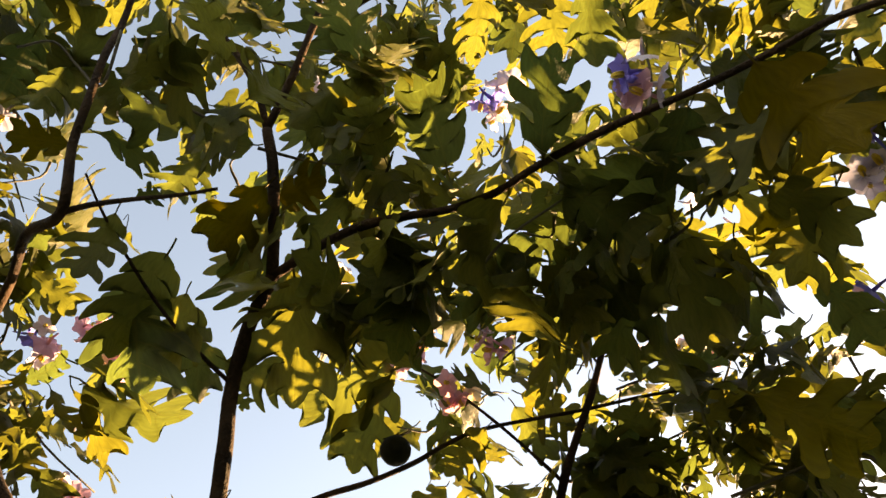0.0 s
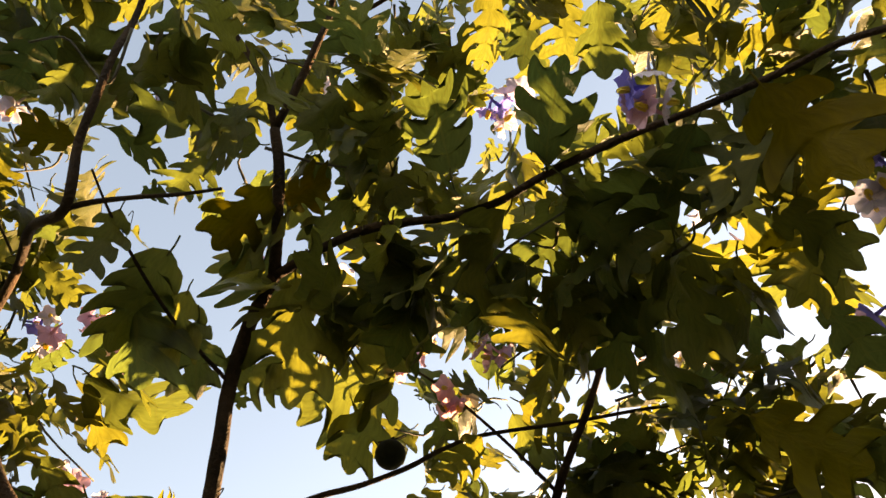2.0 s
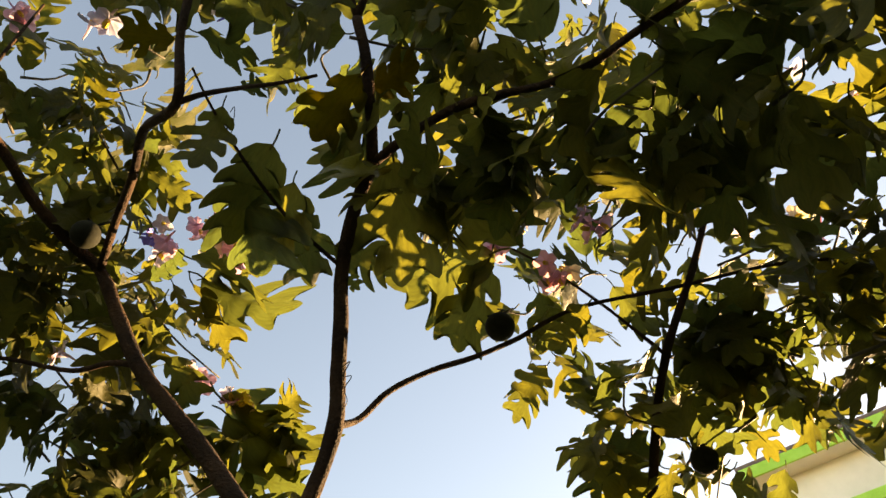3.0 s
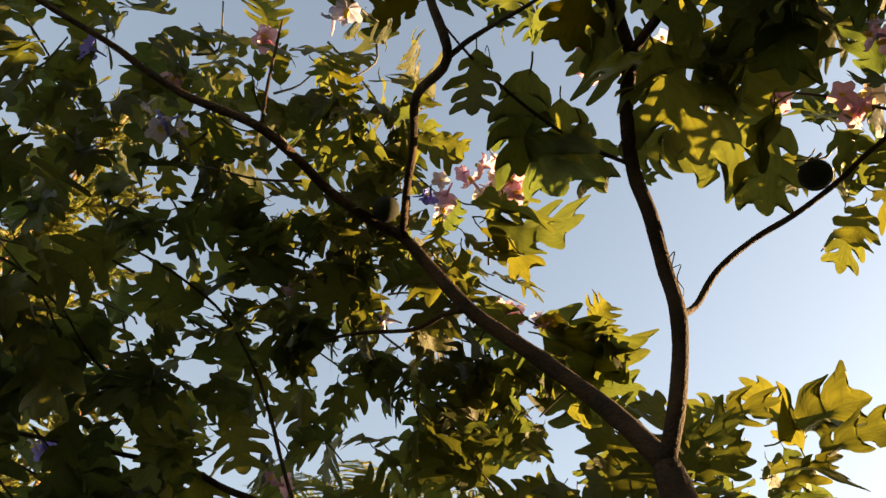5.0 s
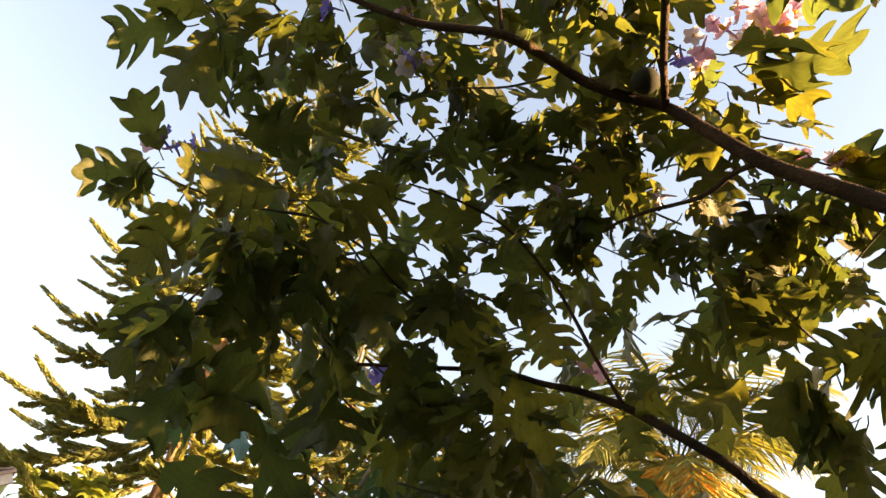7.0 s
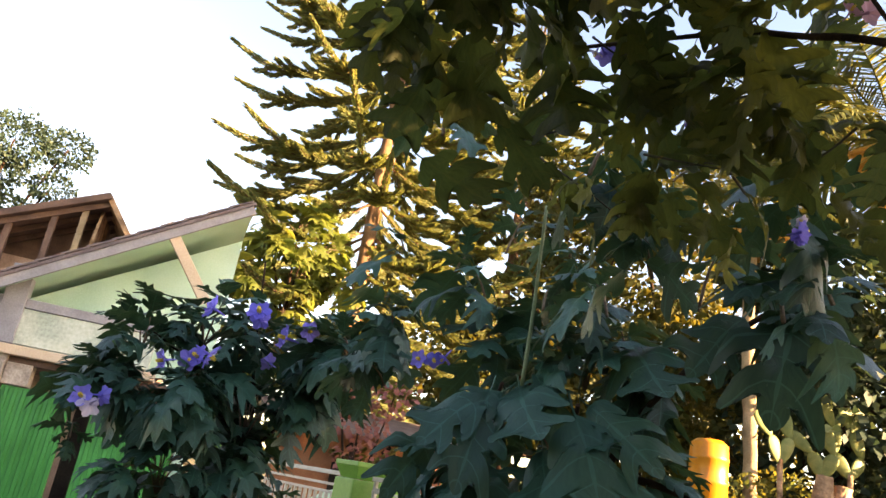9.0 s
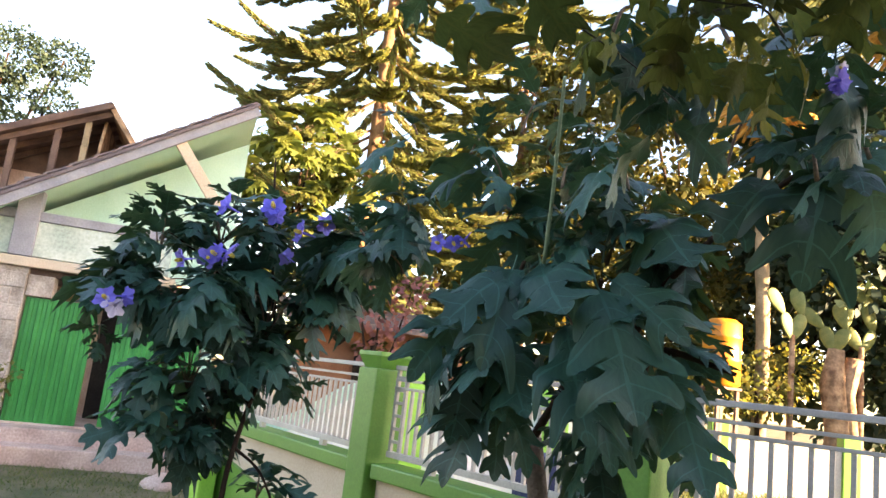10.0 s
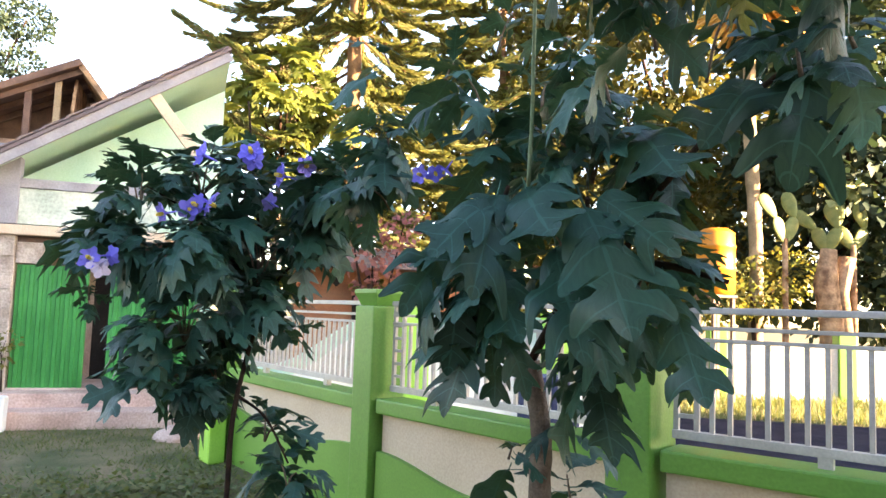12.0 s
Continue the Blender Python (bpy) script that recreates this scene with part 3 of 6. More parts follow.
def build_house():
    house = anchor("house", (-10.4, -1, 0), "mint green house with grey boarded gable and stone pillars", "house")
    house.location = (0, 0, 0)
    X = -10.4
    bm = bmesh.new()                                     # gable wall above the ledge, sloping with the roof
    ring = [(-3.0, 2.3), (0.45, 2.3), (0.45, 4.45), (-3.0, 2.36)]
    for x in (X - 0.5, X - 0.65):
        bm.faces.new([bm.verts.new((x, y, z)) for y, z in (ring if x > X - 0.6 else ring[::-1])])
    bmesh.ops.bridge_loops(bm, edges=bm.edges[:])
    part("wall", bm, M_MINT, house, "mint green plaster wall")
    part("wall", box((X - 4.5, 0.3, -0.05), (X - 0.66, 0.44, 4.3)), M_MINT, house, "mint green plaster side wall")
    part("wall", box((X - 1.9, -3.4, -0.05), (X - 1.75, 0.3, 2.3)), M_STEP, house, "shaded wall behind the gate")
    part("parapet", box((X - 0.1, -3.4, 2.34), (X + 0.02, -0.3, 2.78), 0.01), M_PARAPET, house, "stained pale green balcony parapet")
    part("ledge", box((X - 0.65, -3.4, 2.2), (X + 0.14, -0.2, 2.32), 0.015), M_CREAM, house, "cream ledge over the porch")
    part("beam", box((X - 0.08, -3.4, 2.785), (X + 0.05, -0.35, 2.9), 0.01), M_GREYWOOD, house, "grey wooden beam")
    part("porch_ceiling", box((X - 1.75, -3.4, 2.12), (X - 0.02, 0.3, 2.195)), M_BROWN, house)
    for y in (-2.02,):
        part("post", box((X - 0.12, y - 0.13, 2.33), (X + 0.1, y + 0.13, 3.3), 0.01), M_GREYWOOD, house, "grey painted post")
    slope = math.atan2(1.7, 2.64)
    roof_m = Matrix.Translation((X, 0.55, 4.84)) @ Matrix.Rotation(slope, 4, "X")
    part("bargeboard", turned(box((0.36, -4.4, -0.16), (0.41, -0.16, -0.02), 0.006), roof_m), M_GREYWOOD, house, "grey bargeboard along the roof edge")
    part("soffit", turned(box((-4.3, -4.4, -0.1), (0.36, -0.16, -0.05)), roof_m), M_MINT, house, "green boarded underside of the roof")
    roof = part("roof", turned(box((-4.4, -4.45, -0.045), (0.44, -0.12, -0.005)), roof_m), M_TILE, house, "dark tiled roof")
    tile = mesh_of("roof_tile", box((-0.105, -0.17, 0), (0.105, 0.17, 0.025), 0.006), M_TILE)
    for j in range(14):
        for i in range(8):
            t = new("roof_tile", tile)
            t.parent = roof
            t.matrix_basis = roof_m @ Matrix.Translation((0.34 - i * 0.21, -0.31 - j * 0.3, 0.006)) @ Matrix.Rotation(radians(-3), 4, "X")
    part("strut", turned(box((-0.05, -0.07, 0), (0.05, 0.07, 1.15), 0.008),
                         Matrix.Translation((X + 0.33, -0.55, 4.2)) @ Matrix.Rotation(radians(180 + 38), 4, "X")), M_CREAM, house, "pale painted roof strut")
    pil = part("pillar", box((X - 0.25, -2.25, 0.3), (X + 0.08, -1.88, 2.2), 0.015), M_STONE, house, "stone clad porch pillar")
    for k in range(9):
        z = 0.34 + k * 0.2
        part("stone", box((X + 0.08, -2.24, z), (X + 0.1, -1.89 - 0.13 * (k % 2), z + 0.185), 0.008), M_STONE, pil)
    part("lintel_block", box((X - 0.25, -1.875, 1.86), (X + 0.04, -1.58, 2.12), 0.012), M_STONE, house, "pale stone block over the gate")
    gate = anchor("metal_gate", (0, 0, 0), "half open green corrugated metal folding gate", "gate")
    part("leaf_panel", corrugated(-1.86, -1.05, 0.36, 1.83, X - 0.02), M_GATE, gate)
    part("leaf_panel", corrugated(-0.8, 0.25, 0.38, 1.83, X - 0.0), M_GATE, gate)
    part("top_rail", box((X - 0.05, -1.86, 1.8), (X - 0.022, -1.05, 1.85), 0.004), M_GATE, gate)
    # a thin dark sheet paints the shade seen through the gate gap
    tagged(part("shade_panel", box((X - 1.2, -1.1, 0.36), (X - 1.15, -0.75, 1.9)), M_DARK, house), "dark panel standing for the shade inside the porch")
    for k, (x0, z0, z1) in enumerate(((X - 1.8, -0.05, 0.36), (X + 0.02, -0.05, 0.34), (X + 0.4, -0.05, 0.18))):
        st = part("step", box((x0, -3.4, z0), (X + 0.02 if k == 0 else x0 + 0.4, 0.55, z1), 0.02), M_STEP, house, "worn concrete step")
    tagged(part("stone_block", box((X + 0.75, -1.98, -0.03), (X + 0.98, -1.68, 0.36), 0.03), M_WHITE), "pale block standing before the steps", "block")
    # open shelter on the roof of the house behind
    shed = anchor("roof_shelter", (0, 0, 0), "brown wooden open shelter under a sloping roof", "shelter")
    xb = -14.5
    sl = math.atan2(5.69 - 5.08, 1.23)
    m = Matrix.Translation((xb, -1.88, 5.58)) @ Matrix.Rotation(sl, 4, "X")
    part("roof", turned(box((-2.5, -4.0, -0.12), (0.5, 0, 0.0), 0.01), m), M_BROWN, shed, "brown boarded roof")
    # this side is in paler wood than the roof: sunlight put into the colour
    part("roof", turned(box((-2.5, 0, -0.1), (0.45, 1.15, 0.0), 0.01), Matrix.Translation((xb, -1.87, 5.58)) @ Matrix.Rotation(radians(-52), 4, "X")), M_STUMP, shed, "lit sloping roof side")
    # the right-hand post is pale where the others are brown, to paint sunlight
    for y, h in ((-2.2, 5.4), (-2.65, 5.2), (-3.3, 4.9), (-4.3, 4.4)):
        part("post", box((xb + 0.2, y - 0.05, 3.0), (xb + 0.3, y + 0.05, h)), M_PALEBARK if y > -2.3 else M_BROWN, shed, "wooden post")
    part("wall", box((xb - 2.2, -5.5, -0.05), (xb - 1.0, -0.2, 4.35)), M_STEP, shed, "plastered lower storey")
    bm = bmesh.new()
    for x in (xb - 1.1, xb - 1.2):
        ring = [bm.verts.new((x, y, z)) for y, z in ((-1.95, 5.5), (-1.7, 4.3), (-3.6, 4.3), (-3.9, 4.5))]
        bm.faces.new(ring if x > xb - 1.15 else ring[::-1])
    bmesh.ops.bridge_loops(bm, edges=bm.edges[:])
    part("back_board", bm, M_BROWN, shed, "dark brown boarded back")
    # side board in the same paler wood, its sunlight put into the colour
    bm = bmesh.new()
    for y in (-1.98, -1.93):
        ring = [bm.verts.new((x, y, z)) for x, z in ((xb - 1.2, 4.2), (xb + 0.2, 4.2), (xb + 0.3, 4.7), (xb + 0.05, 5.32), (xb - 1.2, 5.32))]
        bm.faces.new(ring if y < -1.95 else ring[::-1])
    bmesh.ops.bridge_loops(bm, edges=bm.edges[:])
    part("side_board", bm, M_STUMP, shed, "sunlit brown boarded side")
    for x in np.linspace(xb - 2.2, xb + 0.3, 5):
        part("rafter", turned(box((x - xb - 0.04, -3.9, -0.22), (x - xb + 0.04, -0.05, -0.125)), m), M_BROWN, shed)


def build_far_walls():
    # terracotta porch of a neighbour
    nb = anchor("neighbour_porch", (0, 0, 0), "terracotta porch wall with dark diamond openings", "house")
    part("wall", box((-12.6, 1.75, -0.05), (-12.3, 4.6, 2.25)), M_ORANGE, nb)
    part("roof", turned(box((-0.9, -1.7, 0), (1.0, 1.7, 0.08)), Matrix.Translation((-12.4, 3.1, 2.3)) @ Matrix.Rotation(radians(12), 4, "Y")), M_TILE, nb)
    # dark blocks on the wall face paint the shade inside its openings
    for y in (2.42, 3.0, 3.6):
        part("diamond_opening", turned(box((-0.02, -0.09, -0.09), (0.02, 0.09, 0.09)), Matrix.Translation((-12.29, y, 1.93)) @ Matrix.Rotation(radians(45), 4, "X")), M_DARK, nb)
    part("window", box((-12.3, 2.7, 1.2), (-12.28, 3.3, 1.7)), M_DARK, nb, "dark panel for the shade in a window opening")
    # white wall with a green wave behind the first railing
    wave = anchor("white_wall", (0, 0, 0), "white low wall with a painted green wave", "wall")
    tops = [(0.6 + 0.1 * k, 0.72 + 0.7 / (1 + math.exp(-4.2 * (0.1 * k - 1.05)))) for k in range(26)] + [(5.6, 1.42)]
    for name, lo, hi, x0, x1, m, text in (("wall", None, -0.17, -8.95, -8.8, M_WHITE, "white plastered wall"), ("painted_wave", -0.168, 0.0, -8.96, -8.79, M_MINT, "pale green wave along the top")):
        bm = bmesh.new()
        for (y0, z0), (y1, z1) in zip(tops, tops[1:]):
            low = [(-0.05, -0.05), (z0 + (lo or 0), z1 + (lo or 0))][lo is not None]
            c = [bm.verts.new((x, y, z)) for x in (x0, x1) for y, z in ((y0, low[0]), (y1, low[1]), (y1, z1 + hi), (y0, z0 + hi))]
            for q in ((4, 5, 6, 7), (3, 2, 1, 0), (3, 7, 6, 2), (0, 1, 5, 4)):
                bm.faces.new([c[k] for k in q])
        bmesh.ops.remove_doubles(bm, verts=bm.verts, dist=0.0005)
        part(name, bm, m, wave, text)
    # white wall beyond the lane
    far = anchor("roadside_wall", (0, 0, 0), "sunlit white roadside wall with green pillars", "wall")
    a, b = Vector((-14.0, 4.8, 0)), Vector((-9.2, 17.5, 0))
    d = (b - a)
    m = Matrix.Translation(a) @ Matrix.Rotation(math.atan2(d.y, d.x), 4, "Z")
    part("wall", turned(box((0, -0.08, -0.05), (d.length, 0.08, 1.02), 0.01), m), M_OLDWHITE, far)
    for k in range(5):
        x = 0.5 + 2.45 * k
        part("pillar", turned(box((x - 0.17, -0.14, -0.05), (x + 0.17, 0.14, 1.3), 0.02), m), M_GREEN, far, "green painted pillar")
    # things between fence and wall
    drum = anchor("yellow_drum", (-11.05, 8.98, 0), "yellow plastic drum on a tall stand behind the wall", "drum")
    bm = bmesh.new()
    prof = [(0.0, 1.92), (0.28, 1.92), (0.33, 1.98), (0.33, 2.35), (0.35, 2.38), (0.33, 2.41), (0.33, 2.75), (0.35, 2.78), (0.33, 2.81), (0.32, 3.02), (0.22, 3.1), (0.0, 3.1)]
    rings = [[bm.verts.new((r * math.cos(k * math.pi / 10), r * math.sin(k * math.pi / 10), z)) for k in range(20)] for r, z in prof]
    for p, q in zip(rings, rings[1:]):
        for k in range(20):
            bm.faces.new((p[k], p[(k + 1) % 20], q[(k + 1) % 20], q[k])).smooth = True
    bmesh.ops.remove_doubles(bm, verts=bm.verts, dist=0.0005)
    part("drum", bm, M_YPLASTIC, drum)
    for sx in (-0.2, 0.2):
        for sy in (-0.2, 0.2):
            part("stand_leg", box((sx - 0.03, sy - 0.03, -0.02), (sx + 0.03, sy + 0.03, 1.9)), M_BROWN, drum)
    part("stand_top", box((-0.26, -0.26, 1.87), (0.26, 0.26, 1.92), 0.005), M_BROWN, drum)
    part("pillar", box((-8.79, 2.55, -0.05), (-8.55, 2.85, 1.5), 0.02), M_LIME, wave, "light green pillar")
    part("pillar", box((-8.79, 4.4, -0.05), (-8.55, 4.7, 1.5), 0.02), M_LIME, wave, "light green pillar")
    cloth = anchor("blue_barrel", (-6.1, 3.15, 0), "dark blue barrel standing behind the railing", "barrel")
    bm = bmesh.new()
    bmesh.ops.create_cone(bm, cap_ends=True, segments=20, radius1=0.27, radius2=0.27, depth=0.9, matrix=Matrix.Translation((0, 0, 0.47)))
    bmesh.ops.bevel(bm, geom=[e for e in bm.edges if abs(e.verts[0].co.z - e.verts[1].co.z) < 0.01], offset=0.03, segments=2, affect="EDGES")
    part("barrel", bm, M_NAVY, cloth)


def build_next_house():
    """Two unseen houses added to cast shade, and the green-eaved house."""
    # unseen block on the garden's east side, added to keep the ground shaded
    h = anchor("east_shade_house", (0, 0, 0), "unseen cream house added on the garden's east side for shade", "house")
    part("wall", box((4.7, -7.0, -0.05), (9.0, 8.6, 3.7), 0.01), M_CREAM, h)
    part("roof", box((4.4, -7.3, 3.7), (9.3, 8.9, 3.85), 0.01), M_TILE, h)

    h = anchor("green_eaved_house", (6.6, 13.3, 0), "tall grey house with lime green painted eaves", "house")
    h.rotation_euler.z = radians(-24)
    # the wall's unseen right end is widened to shade the crown and shrubs
    part("wall", box((-1.6, 0, -0.05), (2.45, 3.2, 12.9), 0.01), M_WHITE, h, "pale grey plastered wall")
    part("soffit", box((-1.95, -0.45, 12.9), (2.65, 3.5, 12.98)), M_WHITE, h, "pale soffit under the eaves")
    part("fascia", box((-2.0, -0.5, 12.85), (2.7, -0.45, 13.15), 0.01), M_LIME, h, "lime green fascia board")
    part("fascia", box((-2.05, -0.45, 12.85), (-2.0, 3.5, 13.15), 0.01), M_LIME, h, "lime green fascia board")
    part("string_course", box((-1.66, -0.09, 11.6), (2.5, -0.002, 11.85), 0.01), M_LIME, h, "lime green band on the wall")
    part("roof", box((-2.05, -0.5, 13.152), (2.75, 3.6, 13.25), 0.01), M_TILE, h)

    # unseen block in the sun's path, added to shade the gable and shelter
    h = anchor("far_shade_house", (20.6, 34.9, 0), "unseen tall house added to shade the mint house and shelter", "house")
    # turned to the sun so that its shadow keeps its width
    h.rotation_euler.z = radians(-SUN_AZ)
    part("wall", box((-3.35, 0, -0.05), (1.65, 4.0, 18.3), 0.01), M_CREAM, h)
    part("roof", box((-3.4, -0.1, 18.3), (1.7, 4.1, 18.5), 0.01), M_TILE, h)
    # lower wing, added to keep the terracotta porch in shade
    part("wing", box((-6.2, 0.4, -0.05), (-3.36, 4.0, 14.7), 0.01), M_CREAM, h, "lower cream plastered wing added to shade the porch")
    part("roof", box((-6.3, 0.3, 14.7), (-3.42, 4.1, 14.9), 0.01), M_TILE, h)


build_ground()
build_next_house()
build_house()
build_far_walls()

# ---- the flowering tree overhead ----
tree = anchor("potato_tree", (-0.02, 1.0, 0), "flowering potato tree with deeply lobed leaves and purple and white flowers", "tree")
tree.location = (0, 0, 0)
rng = random.Random(11)
LIMIT = 300
tree_leaves, tree_mass = [], Mass()


def branch(name, points, r0, r1):
    part(name, tube(smooth(points), r0 * 0.62, r1 * 0.66, 10 if r0 > 0.008 else 7), M_BARK if r0 > 0.0045 else M_TWIG, tree)


def place_leaf(owner, meshes, m):
    ob = new("leaf", rng.choice(meshes))
    ob.parent = owner
    ob.matrix_basis = m
    return ob


def near_leaf(base, tip, spin, width, kind="leaf"):
    """A leaf of the tree, with its stalk at base."""
    rng.seed(str(base))
    meshes = LEAF_MESH_YELLOW if kind == "yellowing_leaf" else LEAF_MESH
    ob = place_leaf(tree, meshes, blade_pose(base, tip, spin, width))
    if kind != "leaf":
        tagged(ob, "yellow brown ageing leaf")
    tree_leaves.append(ob)


def sprig(centre, radius, count, low, high, squash=0.8):
    """Poses of drooping leaves that stand round a clump's centre."""
    out = []
    c = Vector(centre)
    for _ in range(count):
        d = Vector((rng.gauss(0, 1), rng.gauss(0, 1), rng.gauss(0, 0.8))).normalized()
        base = c + d * radius * rng.uniform(0.1, 0.95) ** 0.6
        base.z = c.z + (base.z - c.z) * squash
        way = (d * 0.8 + Vector((rng.gauss(0, 0.5), rng.gauss(0, 0.5), rng.uniform(-1.0, 0.1)))).normalized()
        n = rng.uniform(low, high)
        out.append(blade_pose(base, base + way * n, rng.gauss(0, 45), rng.uniform(0.8, 1.15)))
    return out


def clump(centre, radius, count, low, high):
    rng.seed(str(centre))
    for m in sprig(centre, radius, count, low, high):
        if len(tree_leaves) < LIMIT and rng.random() < 0.45:
            tree_leaves.append(place_leaf(tree, LEAF_MESH, m))
        else:
            tree_mass.add(rng.choice(LEAF_SHAPES), m)
    for _ in range(max(1, count // 8)):              # twigs that carry the clump
        a = Vector(centre) + Vector((rng.gauss(0, 1), rng.gauss(0, 1), rng.gauss(0, 0.6))) * radius * 0.5
        b = Vector(centre) + Vector((rng.gauss(0, 1), rng.gauss(0, 1), rng.gauss(0, 0.6))) * radius * 0.7
        k = (a + b) / 2 + Vector((rng.gauss(0, 1), rng.gauss(0, 1), 0.5)) * radius * 0.2
        twigs.append((a, k, b))


def corolla():
    """A ruffled five-lobed corolla, radius 1, opening along z."""
    bm = bmesh.new()
    n, rings = 30, (0.12, 0.45, 0.75, 1.0)
    rows = []
    for r in rings:
        row = []
        for k in range(n):
            a = 2 * math.pi * k / n
            lobe = 1 - 0.3 * (0.5 - 0.5 * math.cos(5 * a)) ** 1.5 * (r ** 2)
            z = 0.25 * r * r + 0.1 * r * math.cos(10 * a) + 0.05 * r * math.sin(17 * a)
            row.append(bm.verts.new((r * lobe * math.cos(a), r * lobe * math.sin(a), z)))
        rows.append(row)
    for a, b in zip(rows, rows[1:]):
        for k in range(n):
            bm.faces.new((a[k], a[(k + 1) % n], b[(k + 1) % n], b[k])).smooth = True
    bm.faces.new(rows[0])
    tube([Vector((0, 0, -1.1)), Vector((0.05, 0, -0.5)), Vector((0, 0, 0.0))], 0.05, 0.13, 6, 0, bm)
    return bm


def anther_cone():
    bm = bmesh.new()
    for k in range(5):
        a = k * 2 * math.pi / 5
        tube([Vector((0.1 * math.cos(a), 0.1 * math.sin(a), 0.05)), Vector((0.13 * math.cos(a), 0.13 * math.sin(a), 0.4)), Vector((0.06 * math.cos(a), 0.06 * math.sin(a), 0.62))], 0.06, 0.04, 5, 0, bm)
    return bm


FLOWER_MESH = [mesh_of("flower", corolla(), m) for m in M_PETAL]
ANTHER_MESH = mesh_of("anther_cone", anther_cone(), M_ANTHER)
COLOURS = ["purple flower", "fading white and lilac flower", "pink flower", "sunlit cream flower"]


def put_flower(owner, place, kind, size):
    ob = new("flower", FLOWER_MESH[kind])
    ob.parent = owner
    way = Vector((rng.gauss(0, 0.7), rng.gauss(0, 0.7), rng.uniform(-0.9, 0.5)))
    ob.matrix_basis = Matrix.Translation(place) @ way.to_track_quat("Z", "Y").to_matrix().to_4x4() @ Matrix.Scale(size * rng.uniform(0.85, 1.15), 4)
    tagged(ob, COLOURS[kind])
    an = new("anther_cone", ANTHER_MESH)
    an.parent = ob


def flower(place, kind):
    """A flower with a smaller companion on the same stalk."""
    rng.seed(str(place))
    put_flower(tree, place, kind, 0.024)
    put_flower(tree, Vector(place) + Vector((rng.gauss(0, 0.014), rng.gauss(0, 0.014), rng.gauss(0.004, 0.01))), rng.choice((kind, kind, 1, 2)), 0.018)


twigs = []
branch('trunk', [(-0.02, 1.0, -0.05), (-0.05, 0.97, 0.6), (-0.09, 0.93, 1.3), (-0.194, 0.88, 1.99), (-0.205, 0.87, 2.073)], 0.042, 0.024)
branch('limb', [(-0.205, 0.87, 2.073), (-0.168, 0.845, 2.146), (-0.14, 0.811, 2.22), (-0.134, 0.774, 2.278), (-0.1255, 0.73, 2.327), (-0.127, 0.708, 2.391), (-0.104, 0.651, 2.447), (-0.07, 0.601, 2.485)], 0.0165, 0.0135)
branch('limb', [(-0.07, 0.601, 2.485), (-0.063, 0.533, 2.532), (-0.064, 0.481, 2.592), (-0.071, 0.444, 2.634)], 0.0135, 0.0115)
branch('limb', [(-0.071, 0.444, 2.634), (-0.082, 0.396, 2.672), (-0.114, 0.346, 2.725), (-0.157, 0.288, 2.773), (-0.201, 0.182, 2.823)], 0.0085, 0.005)
branch('limb', [(-0.071, 0.444, 2.634), (-0.033, 0.386, 2.681), (-0.006, 0.339, 2.722), (0.013, 0.298, 2.769), (0.018, 0.215, 2.814), (0.013, 0.142, 2.865)], 0.01, 0.006)
branch('limb', [(0.015, 0.323, 2.733), (0.076, 0.297, 2.731), (0.136, 0.266, 2.717), (0.202, 0.242, 2.717), (0.257, 0.212, 2.695), (0.342, 0.171, 2.683)], 0.006, 0.003)
branch('limb', [(-0.07, 0.601, 2.485), (-0.007, 0.563, 2.475), (0.054, 0.537, 2.47), (0.111, 0.528, 2.465), (0.168, 0.524, 2.465), (0.223, 0.501, 2.447), (0.269, 0.468, 2.43), (0.349, 0.421, 2.403), (0.437, 0.378, 2.372), (0.497, 0.336, 2.33), (0.53, 0.309, 2.304), (0.568, 0.285, 2.26)], 0.0105, 0.005)
branch('limb', [(-0.14, 0.811, 2.22), (-0.121, 0.843, 2.264), (-0.085, 0.84, 2.305), (-0.031, 0.845, 2.341), (0.027, 0.848, 2.361), (0.088, 0.849, 2.39), (0.136, 0.846, 2.418), (0.195, 0.851, 2.448), (0.331, 0.863, 2.479), (0.467, 0.856, 2.491), (0.589, 0.857, 2.487), (0.714, 0.837, 2.481)], 0.0075, 0.0035)
branch('limb', [(-0.129, 0.698, 2.398), (-0.161, 0.668, 2.418), (-0.188, 0.63, 2.429), (-0.212, 0.574, 2.434), (-0.233, 0.51, 2.44), (-0.241, 0.469, 2.439), (-0.246, 0.427, 2.438)], 0.0048, 0.0022)
branch('limb', [(0.215, 1.169, 2.212), (0.265, 1.015, 2.359), (0.289, 0.927, 2.398), (0.318, 0.884, 2.44), (0.353, 0.842, 2.488), (0.388, 0.794, 2.548), (0.426, 0.733, 2.63)], 0.012, 0.007)
branch('limb', [(0.291, 0.922, 2.401), (0.257, 0.901, 2.439), (0.221, 0.873, 2.467), (0.177, 0.851, 2.512), (0.138, 0.829, 2.541), (0.089, 0.81, 2.577)], 0.005, 0.0025)
branch('limb', [(0.408, 0.882, 2.546), (0.46, 0.861, 2.543), (0.518, 0.842, 2.559), (0.587, 0.829, 2.575)], 0.004, 0.002)
